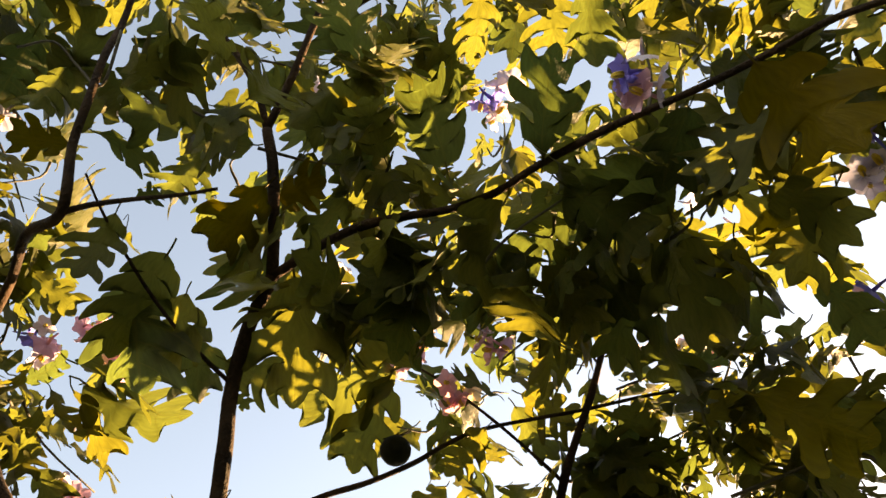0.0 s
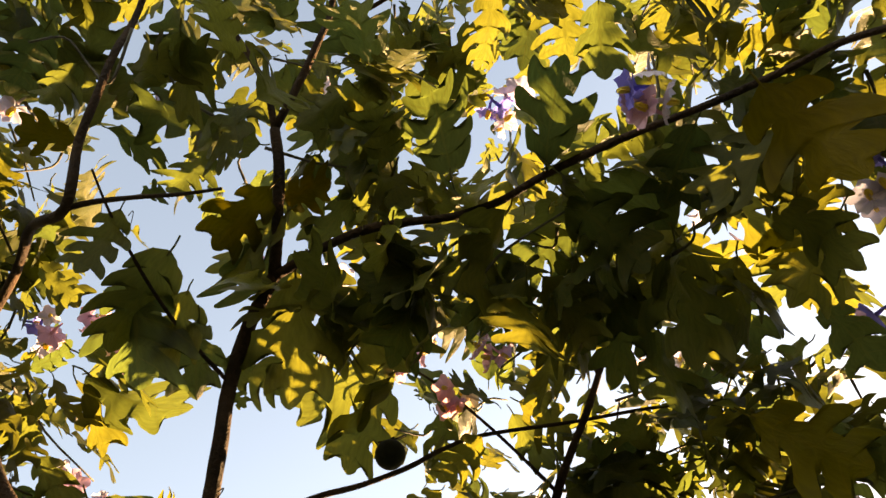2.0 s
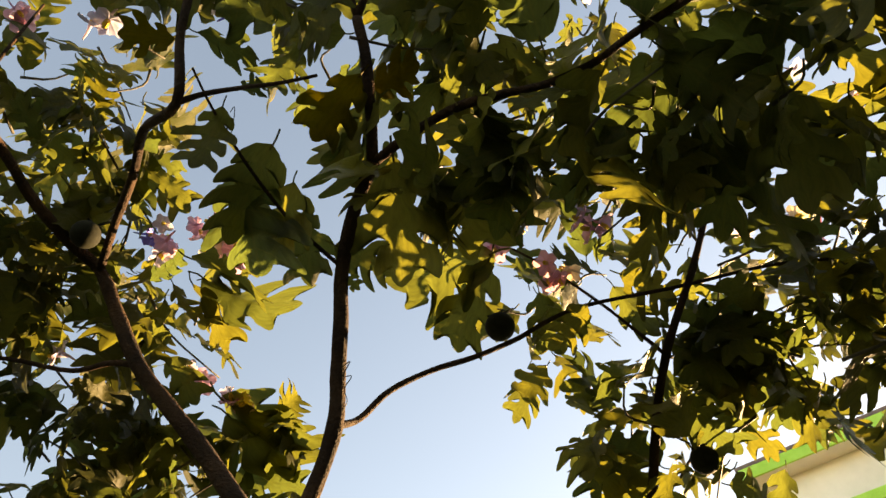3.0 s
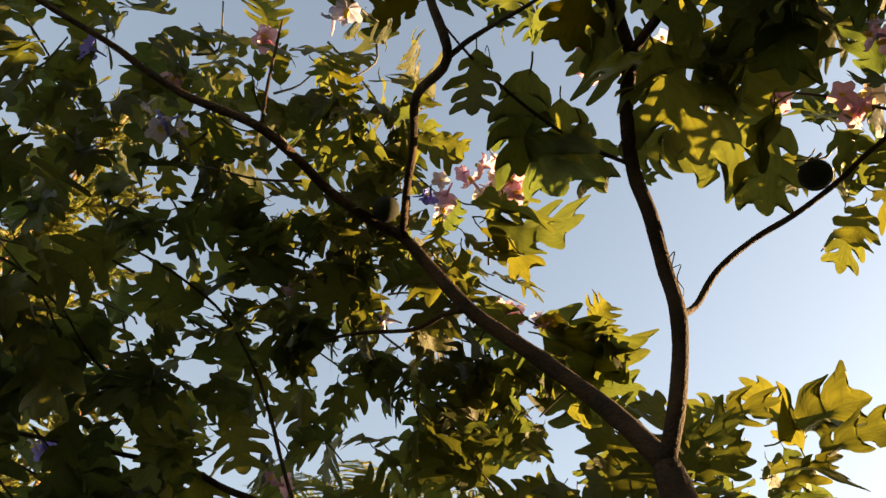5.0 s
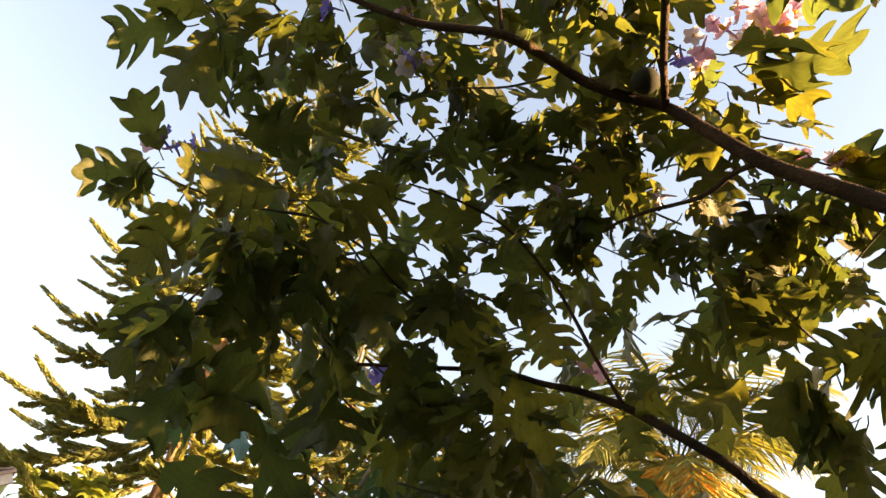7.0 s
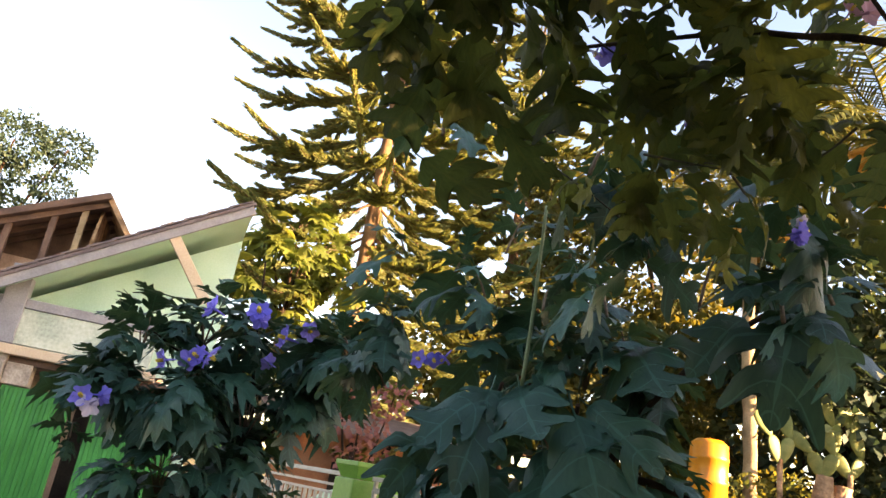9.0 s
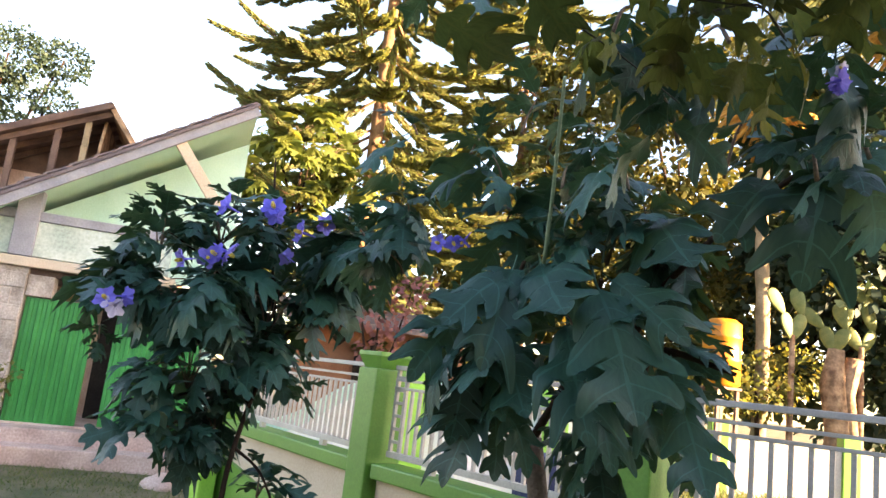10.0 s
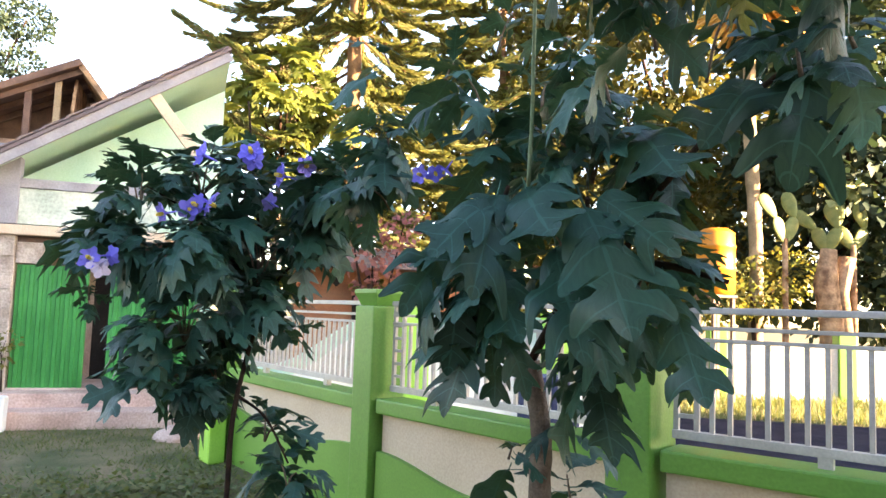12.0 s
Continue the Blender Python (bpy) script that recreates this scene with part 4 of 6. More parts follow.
branch('limb', [(-0.205, 0.87, 2.073), (-0.239, 0.865, 2.134), (-0.277, 0.858, 2.19), (-0.323, 0.84, 2.248), (-0.37, 0.809, 2.298), (-0.413, 0.776, 2.345), (-0.465, 0.746, 2.433), (-0.515, 0.719, 2.519), (-0.546, 0.664, 2.526), (-0.572, 0.593, 2.533), (-0.579, 0.519, 2.533), (-0.585, 0.445, 2.519), (-0.626, 0.401, 2.539), (-0.671, 0.353, 2.557), (-0.708, 0.294, 2.578), (-0.737, 0.24, 2.599), (-0.799, 0.14, 2.63), (-0.846, 0.057, 2.664)], 0.0215, 0.006)
branch('limb', [(-0.515, 0.719, 2.519), (-0.454, 0.643, 2.497), (-0.373, 0.552, 2.454), (-0.317, 0.483, 2.41), (-0.233, 0.434, 2.328), (-0.226, 0.38, 2.379), (-0.213, 0.338, 2.426), (-0.205, 0.304, 2.476), (-0.196, 0.267, 2.556), (-0.167, 0.177, 2.625)], 0.0105, 0.006)
branch('limb', [(-0.233, 0.434, 2.328), (-0.205, 0.433, 2.341), (-0.175, 0.442, 2.373), (-0.141, 0.452, 2.403), (-0.103, 0.459, 2.434)], 0.006, 0.003)
branch('limb', [(-0.184, 0.281, 2.485), (-0.203, 0.331, 2.439), (-0.232, 0.314, 2.463), (-0.257, 0.286, 2.478), (-0.299, 0.289, 2.481)], 0.003, 0.002)
branch('limb', [(-0.413, 0.776, 2.345), (-0.454, 0.772, 2.354), (-0.518, 0.783, 2.364), (-0.603, 0.763, 2.381), (-0.677, 0.751, 2.391)], 0.0075, 0.004)
branch('limb', [(-0.584, 0.445, 2.518), (-0.565, 0.413, 2.583), (-0.549, 0.389, 2.641), (-0.534, 0.365, 2.708)], 0.005, 0.003)
branch('limb', [(-0.599, 0.555, 2.533), (-0.656, 0.512, 2.526), (-0.715, 0.463, 2.539), (-0.782, 0.418, 2.553)], 0.004, 0.002)
branch('limb', [(-0.09, 0.93, 1.35), (-0.3, 0.99, 1.72), (-0.632, 1.054, 2.019), (-0.689, 1.007, 2.089), (-0.769, 0.959, 2.162), (-0.82, 0.937, 2.204), (-0.893, 0.905, 2.25), (-0.958, 0.878, 2.28), (-1.059, 0.849, 2.337), (-1.161, 0.771, 2.353), (-1.28, 0.668, 2.363), (-1.383, 0.571, 2.366)], 0.0165, 0.005)
branch('limb', [(-0.82, 0.937, 2.204), (-0.828, 0.873, 2.28), (-0.831, 0.825, 2.34), (-0.836, 0.764, 2.404), (-0.852, 0.673, 2.468), (-0.891, 0.582, 2.502), (-0.937, 0.512, 2.524)], 0.0062, 0.003)
branch('limb', [(-1.114, 0.805, 2.365), (-1.093, 0.72, 2.389), (-1.063, 0.647, 2.39), (-1.036, 0.575, 2.383), (-1, 0.499, 2.385)], 0.005, 0.0025)
branch('limb', [(-1.008, 0.319, 2.367), (-1.013, 0.246, 2.334), (-1.006, 0.188, 2.32), (-1, 0.116, 2.302)], 0.004, 0.002)
branch('limb', [(-1, 0.499, 2.385), (-0.995, 0.394, 2.388), (-1.008, 0.319, 2.367)], 0.004, 0.004)
near_leaf((-0.229, 0.481, 2.447), (-0.267, 0.551, 2.402), 0, 1.0)
near_leaf((-0.187, 0.545, 2.461), (-0.275, 0.64, 2.415), -14, 1.0)
near_leaf((-0.206, 0.468, 2.46), (-0.163, 0.457, 2.456), 7, 1.0)
near_leaf((0.089, 0.538, 2.472), (0.076, 0.674, 2.45), 11, 1.0)
near_leaf((0.202, 0.533, 2.459), (0.211, 0.672, 2.458), -15, 1.0)
near_leaf((0.277, 0.456, 2.432), (0.289, 0.353, 2.497), 2, 1.0)
near_leaf((0.167, 0.477, 2.492), (0.156, 0.393, 2.587), -11, 1.0)
near_leaf((-0.041, 0.593, 2.479), (-0.039, 0.752, 2.423), 1, 1.0)
near_leaf((-0.012, 0.591, 2.484), (0.036, 0.751, 2.495), -40, 1.0)
near_leaf((0.362, 0.585, 2.414), (0.381, 0.715, 2.394), 37, 1.0)
near_leaf((0.418, 0.54, 2.381), (0.45, 0.675, 2.355), 15, 1.0)
near_leaf((0.304, 0.497, 2.434), (0.398, 0.573, 2.396), 3, 1.0)
near_leaf((0.315, 0.569, 2.424), (0.304, 0.714, 2.44), 77, 1.0)
near_leaf((0.353, 0.283, 2.523), (0.354, 0.376, 2.509), 15, 1.0)
near_leaf((0.232, 0.271, 2.578), (0.226, 0.369, 2.566), 37, 1.0)
near_leaf((0.425, 0.399, 2.372), (0.397, 0.491, 2.386), 26, 1.0)
near_leaf((0.506, 0.486, 2.339), (0.593, 0.524, 2.295), 13, 1.0)
near_leaf((0.499, 0.568, 2.391), (0.526, 0.674, 2.382), 59, 1.0)
near_leaf((-0.155, 0.298, 2.566), (-0.171, 0.395, 2.599), 14, 1.0)
near_leaf((-0.201, 0.338, 2.547), (-0.154, 0.333, 2.614), -8, 1.0)
near_leaf((-0.25, 0.315, 2.478), (-0.289, 0.357, 2.453), 9, 1.0)
near_leaf((-0.285, 0.278, 2.499), (-0.338, 0.341, 2.489), -15, 1.0)
near_leaf((-0.049, 0.528, 2.515), (-0.123, 0.621, 2.504), 55, 1.0)
near_leaf((0.057, 0.492, 2.561), (0.094, 0.435, 2.63), 12, 1.0)
near_leaf((0.501, 0.369, 2.309), (0.462, 0.481, 2.34), 72, 1.0)
near_leaf((0.573, 0.487, 2.324), (0.561, 0.591, 2.346), 37, 1.0)
near_leaf((0.574, 0.606, 2.329), (0.644, 0.675, 2.305), 22, 1.0)
near_leaf((0.519, 0.751, 2.4), (0.502, 0.716, 2.495), 23, 1.0)
near_leaf((-0.17, 0.594, 2.445), (-0.204, 0.682, 2.421), 23, 1.0)
near_leaf((-0.16, 0.628, 2.432), (-0.187, 0.731, 2.421), -30, 1.0)
near_leaf((-0.424, 0.607, 2.598), (-0.381, 0.68, 2.588), -24, 1.0)
near_leaf((-0.131, 0.677, 2.413), (-0.072, 0.737, 2.427), -34, 1.0)
near_leaf((-0.133, 0.706, 2.394), (-0.111, 0.735, 2.394), -33, 1.0)
near_leaf((0.211, 0.804, 2.457), (0.144, 0.775, 2.482), 90, 1.0)
near_leaf((0.19, 0.84, 2.432), (0.129, 0.889, 2.395), 42, 1.0)
near_leaf((-0.069, 0.497, 2.543), (-0.152, 0.559, 2.501), 8, 1.1, 'yellowing_leaf')
near_leaf((-0.059, 0.52, 2.559), (0.012, 0.515, 2.571), -18, 1.1, 'yellowing_leaf')
near_leaf((-0.255, 0.392, 2.439), (-0.309, 0.368, 2.418), 26, 1.15, 'yellowing_leaf')
near_leaf((0.437, 0.333, 2.259), (0.505, 0.416, 2.207), 13, 1.1, 'yellowing_leaf')
near_leaf((0.466, 0.689, 2.245), (0.551, 0.699, 2.149), -32, 1.1, 'yellowing_leaf')
near_leaf((0.071, 0.803, 2.547), (-0.088, 0.858, 2.538), 66, 1.0)
near_leaf((0.062, 0.809, 2.542), (-0.025, 0.915, 2.48), -12, 1.0)
near_leaf((-0.429, 0.781, 2.634), (-0.303, 0.862, 2.643), 21, 1.0)
near_leaf((-0.416, 0.815, 2.62), (-0.326, 0.945, 2.601), -92, 1.0)
near_leaf((-0.431, 0.818, 2.611), (-0.386, 0.936, 2.579), 28, 1.0)
near_leaf((-0.459, 0.807, 2.601), (-0.44, 0.892, 2.555), -92, 1.0)
near_leaf((-0.464, 0.814, 2.568), (-0.483, 0.892, 2.5), 31, 1.0)
near_leaf((-0.469, 0.755, 2.601), (-0.515, 0.807, 2.54), 62, 1.0)
near_leaf((0.682, 0.673, 2.55), (0.621, 0.732, 2.553), 58, 1.0)
near_leaf((0.665, 0.704, 2.543), (0.736, 0.721, 2.488), -18, 1.0)
near_leaf((0.061, 0.406, 2.89), (-0.008, 0.323, 2.946), 8, 1.0)
near_leaf((0.155, 0.451, 2.933), (0.227, 0.377, 2.991), 20, 1.0)
near_leaf((0.111, 0.486, 2.926), (0.251, 0.458, 2.976), -13, 1.0)
near_leaf((0.399, 0.975, 2.541), (0.35, 1.043, 2.494), 43, 1.0)
near_leaf((-0.375, 1.177, 2.404), (-0.503, 1.109, 2.494), 93, 1.0)
near_leaf((-0.442, 1.147, 2.485), (-0.339, 1.207, 2.538), -33, 1.0)
near_leaf((-0.209, 1.082, 2.254), (-0.131, 1.099, 2.331), -16, 1.0)
near_leaf((-0.208, 1.093, 2.241), (-0.284, 1.064, 2.333), 89, 1.0)
near_leaf((-0.123, 1.231, 2.326), (0.012, 1.251, 2.39), -2, 1.0)
near_leaf((-0.099, 1.247, 2.307), (-0.094, 1.209, 2.438), -64, 1.0)
near_leaf((-0.081, 1.219, 2.262), (0.015, 1.228, 2.337), -13, 1.0)
near_leaf((-0.256, 1.048, 2.2), (-0.336, 0.998, 2.262), 52, 1.0)
near_leaf((-0.245, 1.009, 2.171), (-0.362, 0.979, 2.155), 55, 1.0)
near_leaf((-0.226, 1.067, 2.184), (-0.155, 1.103, 2.24), -46, 1.0)
near_leaf((-0.142, 1.185, 2.213), (-0.059, 1.189, 2.254), -8, 1.0)
near_leaf((-0.245, 1.022, 2.153), (-0.19, 1.027, 2.248), -14, 1.0)
near_leaf((-0.991, 0.119, 2.343), (-0.946, 0.042, 2.389), 39, 1.0)
near_leaf((-1.01, 0.123, 2.321), (-1.051, 0.03, 2.269), 45, 1.0)
near_leaf((-1.01, 0.123, 2.321), (-1.063, 0.101, 2.255), 18, 1.0)
near_leaf((-0.937, 0.214, 2.418), (-0.884, 0.31, 2.447), -41, 1.0)
near_leaf((-1.025, 0.181, 2.299), (-1.118, 0.178, 2.207), 6, 1.0)
near_leaf((-1.216, 0.338, 2.16), (-1.286, 0.303, 2.03), 54, 1.0)
near_leaf((-1.134, 0.26, 2.222), (-1.199, 0.252, 2.115), 24, 1.0)
near_leaf((-1.061, 0.336, 2.3), (-1.14, 0.333, 2.19), 13, 1.0)
near_leaf((-1.01, 0.406, 2.367), (-1.113, 0.455, 2.268), -5, 1.0)
near_leaf((-1.024, 0.494, 2.36), (-1.064, 0.59, 2.255), -13, 1.0)
near_leaf((-0.973, 0.3, 2.38), (-1.006, 0.188, 2.32), 79, 1.0)
near_leaf((-0.904, 0.461, 2.491), (-1.013, 0.448, 2.393), 21, 1.0)
near_leaf((-1.172, 0.382, 2.216), (-1.258, 0.43, 2.077), -12, 1.0)
near_leaf((-1.234, 0.557, 2.314), (-1.29, 0.654, 2.148), -31, 1.0)
near_leaf((-1.204, 0.691, 2.359), (-1.214, 0.819, 2.232), -25, 1.0)
near_leaf((-1.018, 0.851, 2.312), (-1.039, 0.976, 2.202), -33, 1.0)
near_leaf((-1.066, 0.704, 2.346), (-0.979, 0.778, 2.385), -51, 1.0)
near_leaf((-0.877, 0.782, 2.352), (-0.894, 0.856, 2.265), -28, 1.0)
near_leaf((-1.254, 0.485, 2.12), (-1.297, 0.615, 2.044), -28, 1.0)
near_leaf((-1.323, 0.378, 2.037), (-1.354, 0.51, 2.003), -51, 1.0)
near_leaf((-0.799, 0.936, 2.18), (-0.733, 0.946, 2.195), -41, 1.0)
near_leaf((-0.64, 0.954, 2.174), (-0.68, 0.888, 2.223), 49, 1.0)
near_leaf((-0.612, 0.964, 2.184), (-0.699, 0.95, 2.125), 72, 1.0)
near_leaf((-0.817, 0.932, 2.186), (-0.819, 0.975, 2.123), -31, 1.0)
near_leaf((-0.837, 0.101, 2.464), (-0.931, 0.087, 2.406), 24, 1.0)
near_leaf((-0.799, 0.297, 2.544), (-0.786, 0.22, 2.563), 33, 1.0)
near_leaf((-0.439, 1.027, 2.566), (-0.321, 1.18, 2.522), 17, 1.0)
near_leaf((-0.432, 1.052, 2.547), (-0.345, 1.199, 2.493), -95, 1.0)
near_leaf((-0.411, 1.047, 2.56), (-0.337, 1.142, 2.555), 26, 1.0)
near_leaf((-0.235, 0.568, 2.456), (-0.24, 0.698, 2.386), -11, 1.0)
near_leaf((-0.354, 0.57, 2.477), (-0.321, 0.613, 2.468), -28, 1.0)
# crown overhead
clump((0.67, 0.43, 2.43), 0.08, 9, 0.08, 0.13)
clump((0.066, 0.421, 3.039), 0.14, 26, 0.075, 0.125)
clump((0.234, 0.4, 3.089), 0.14, 20, 0.075, 0.125)
clump((0.3, 0.555, 2.843), 0.10, 10, 0.075, 0.125)
clump((-0.189, 0.407, 2.697), 0.08, 9, 0.075, 0.125)
clump((-0.337, 0.364, 2.597), 0.08, 6, 0.075, 0.125)
clump((-0.316, 0.305, 2.723), 0.08, 4, 0.075, 0.125)
clump((0.115, 0.51, 2.525), 0.07, 8, 0.075, 0.125)
clump((0.204, 0.585, 2.491), 0.07, 7, 0.075, 0.125)
clump((0.28, 0.54, 2.455), 0.06, 7, 0.075, 0.125)
clump((0.313, 0.649, 2.476), 0.07, 6, 0.075, 0.125)
clump((0.036, 0.527, 2.601), 0.06, 5, 0.075, 0.125)
clump((0.152, 0.643, 2.556), 0.06, 4, 0.075, 0.125)
clump((-0.007, 0.46, 2.669), 0.05, 4, 0.075, 0.125)
clump((0.421, 0.398, 2.429), 0.06, 5, 0.075, 0.125)
clump((-0.514, 0.601, 2.732), 0.07, 8, 0.075, 0.125)
clump((0.536, 0.391, 2.822), 0.11, 14, 0.075, 0.125)
clump((0.498, 0.475, 2.487), 0.08, 12, 0.075, 0.125)
clump((0.409, 0.563, 2.545), 0.10, 13, 0.075, 0.125)
clump((0.586, 0.439, 2.454), 0.08, 12, 0.075, 0.125)
clump((0.751, 0.582, 2.547), 0.08, 5, 0.075, 0.125)
clump((0.66, 0.761, 2.445), 0.10, 6, 0.075, 0.125)
clump((0.564, 0.949, 2.565), 0.12, 17, 0.075, 0.125)
clump((0.394, 0.859, 2.628), 0.08, 9, 0.075, 0.125)
clump((0.607, 0.812, 2.299), 0.09, 14, 0.075, 0.125)
clump((0.264, 0.811, 2.685), 0.08, 7, 0.075, 0.125)
clump((0.216, 0.891, 2.579), 0.06, 7, 0.075, 0.125)
clump((0.46, 1.05, 2.523), 0.11, 14, 0.075, 0.125)
clump((0.1, 0.557, 2.752), 0.08, 9, 0.075, 0.125)
clump((-0.085, 0.373, 2.88), 0.07, 8, 0.075, 0.125)
clump((-0.163, 0.54, 2.723), 0.06, 4, 0.075, 0.125)
clump((0.559, 0.335, 2.604), 0.08, 10, 0.075, 0.125)
clump((0.387, 0.252, 2.742), 0.09, 9, 0.075, 0.125)
clump((0.541, 0.264, 2.696), 0.10, 11, 0.075, 0.125)
clump((0.586, 0.27, 2.512), 0.08, 9, 0.075, 0.125)
clump((0.659, 0.257, 2.473), 0.08, 11, 0.075, 0.125)
clump((0.301, 0.274, 2.857), 0.09, 7, 0.075, 0.125)
clump((-0.344, 0.242, 2.661), 0.08, 8, 0.075, 0.125)
clump((-0.308, 0.192, 2.787), 0.08, 6, 0.075, 0.125)
clump((-0.106, 0.263, 2.945), 0.08, 9, 0.075, 0.125)
clump((0.039, 0.457, 2.986), 0.09, 8, 0.075, 0.125)
clump((0.652, 0.353, 2.46), 0.07, 7, 0.075, 0.125)
clump((0.594, 0.393, 2.598), 0.08, 7, 0.075, 0.125)
clump((0.177, 0.609, 2.46), 0.08, 6, 0.085, 0.135)
clump((0.271, 0.56, 2.415), 0.08, 6, 0.085, 0.135)
clump((0.355, 0.638, 2.412), 0.07, 4, 0.085, 0.135)
clump((0.089, 0.623, 2.511), 0.07, 5, 0.085, 0.135)
clump((0.457, 0.583, 2.404), 0.07, 4, 0.085, 0.135)
clump((-0.022, 0.663, 2.481), 0.06, 5, 0.085, 0.135)
clump((0.057, 0.475, 2.67), 0.08, 7, 0.085, 0.135)
clump((0.451, 0.906, 2.513), 0.08, 8, 0.08, 0.125)
clump((0.565, 0.835, 2.449), 0.09, 6, 0.08, 0.125)
clump((0.622, 0.811, 2.364), 0.09, 5, 0.08, 0.125)
clump((0.529, 0.954, 2.439), 0.10, 7, 0.08, 0.125)
clump((0.368, 0.958, 2.497), 0.07, 6, 0.08, 0.125)
clump((0.642, 0.911, 2.335), 0.08, 7, 0.08, 0.125)
clump((0.727, 0.809, 2.436), 0.07, 5, 0.08, 0.125)
clump((-0.11, 0.404, 2.604), 0.07, 5, 0.08, 0.125)
clump((-0.02, 0.46, 2.608), 0.07, 6, 0.08, 0.125)
clump((0.057, 0.403, 2.627), 0.06, 6, 0.08, 0.125)
clump((0.293, 0.992, 2.407), 0.07, 6, 0.075, 0.12)
clump((0.308, 1.075, 2.317), 0.07, 6, 0.075, 0.12)
clump((0.174, 1.057, 2.365), 0.06, 6, 0.075, 0.12)
# crown to the north-west
clump((-0.858, 0.367, 2.671), 0.10, 9, 0.075, 0.12)
clump((-0.815, 0.457, 2.805), 0.09, 9, 0.075, 0.12)
clump((-0.947, 0.535, 2.623), 0.10, 7, 0.075, 0.12)
clump((-0.862, 0.667, 2.707), 0.09, 7, 0.075, 0.12)
clump((-1.134, 0.447, 2.376), 0.10, 4, 0.075, 0.12)
clump((-0.863, 0.829, 2.622), 0.09, 7, 0.075, 0.12)
clump((-0.852, 0.181, 2.565), 0.13, 14, 0.075, 0.12)
clump((-0.941, 0.336, 2.609), 0.12, 11, 0.075, 0.12)
clump((-0.845, 0.502, 2.649), 0.11, 9, 0.075, 0.12)
clump((-0.727, 0.611, 2.63), 0.08, 9, 0.075, 0.12)
clump((-0.621, 0.59, 2.873), 0.11, 14, 0.075, 0.12)
clump((-0.73, 0.462, 2.911), 0.11, 10, 0.075, 0.12)
clump((-0.73, 0.78, 2.611), 0.09, 10, 0.075, 0.12)
clump((-1.006, 0.5, 2.509), 0.12, 4, 0.075, 0.12)
clump((-1.211, 0.498, 2.337), 0.12, 3, 0.075, 0.12)
clump((-1.164, 0.587, 2.452), 0.13, 7, 0.075, 0.12)
clump((-0.899, 0.832, 2.518), 0.09, 5, 0.075, 0.12)
clump((-0.645, 0.981, 2.526), 0.09, 7, 0.075, 0.12)
clump((-0.605, 1.095, 2.524), 0.09, 11, 0.075, 0.12)
clump((-0.71, 1.1, 2.447), 0.08, 4, 0.075, 0.12)
clump((-0.373, 1.111, 2.544), 0.05, 6, 0.075, 0.12)
clump((-0.173, 1.307, 2.374), 0.10, 13, 0.075, 0.12)
clump((-0.224, 1.18, 2.19), 0.10, 10, 0.075, 0.12)
clump((-0.341, 1.1, 2.173), 0.08, 8, 0.075, 0.12)
clump((-0.579, 1.119, 2.269), 0.09, 7, 0.075, 0.12)
clump((-0.79, 1.08, 2.313), 0.10, 4, 0.075, 0.12)
clump((-1.094, 0.816, 2.569), 0.13, 12, 0.075, 0.12)
clump((-1.074, 0.962, 2.484), 0.13, 9, 0.075, 0.12)
clump((-1.185, 0.86, 2.431), 0.13, 10, 0.075, 0.12)
clump((-1.027, 1.087, 2.419), 0.12, 4, 0.075, 0.12)
clump((-1.252, 0.646, 2.293), 0.13, 5, 0.075, 0.12)
clump((-0.871, 0.995, 2.572), 0.11, 5, 0.075, 0.12)
clump((-0.871, 0.113, 2.547), 0.12, 9, 0.075, 0.12)
clump((-0.874, 0.227, 2.674), 0.11, 8, 0.075, 0.12)
clump((-0.74, 0.292, 2.759), 0.11, 8, 0.075, 0.12)
clump((-0.807, 0.42, 2.697), 0.09, 7, 0.075, 0.12)
clump((-0.66, 0.497, 2.767), 0.10, 8, 0.075, 0.12)
clump((-0.546, 0.536, 2.864), 0.10, 8, 0.075, 0.12)
clump((-0.6, 0.617, 2.641), 0.08, 8, 0.075, 0.12)
clump((0.16, 1.023, 2.536), 0.08, 8, 0.075, 0.12)
clump((0.236, 1.147, 2.48), 0.10, 11, 0.075, 0.12)
clump((0.379, 1.097, 2.494), 0.11, 7, 0.075, 0.12)
clump((0.465, 1.111, 2.37), 0.11, 6, 0.075, 0.12)
clump((0.548, 0.976, 2.388), 0.09, 6, 0.075, 0.12)
clump((0.483, 0.992, 2.547), 0.10, 9, 0.075, 0.12)
clump((0.578, 0.867, 2.462), 0.08, 8, 0.075, 0.12)
clump((0.084, 0.898, 2.572), 0.06, 5, 0.075, 0.12)
clump((-0.573, 1.1, 2.277), 0.09, 9, 0.09, 0.14)
clump((-0.419, 1.07, 2.236), 0.07, 7, 0.09, 0.14)
clump((-0.38, 1.089, 2.138), 0.08, 7, 0.09, 0.14)
clump((-0.538, 1.178, 2.191), 0.09, 7, 0.09, 0.14)
clump((-0.542, 1.185, 2.526), 0.08, 7, 0.09, 0.14)
clump((-0.7, 1.001, 2.608), 0.08, 4, 0.09, 0.14)
clump((-1.259, 0.76, 2.415), 0.13, 6, 0.08, 0.125)
clump((-1.208, 0.919, 2.356), 0.13, 11, 0.08, 0.125)
clump((-1.345, 0.745, 2.292), 0.12, 4, 0.08, 0.125)
clump((-0.586, 0.609, 2.763), 0.10, 7, 0.08, 0.125)
clump((-0.446, 0.681, 2.786), 0.10, 6, 0.08, 0.125)
clump((-0.547, 0.737, 2.663), 0.08, 6, 0.08, 0.125)
# small leaves under the low limb
clump((-0.566, 0.942, 2.534), 0.06, 6, 0.06, 0.1)
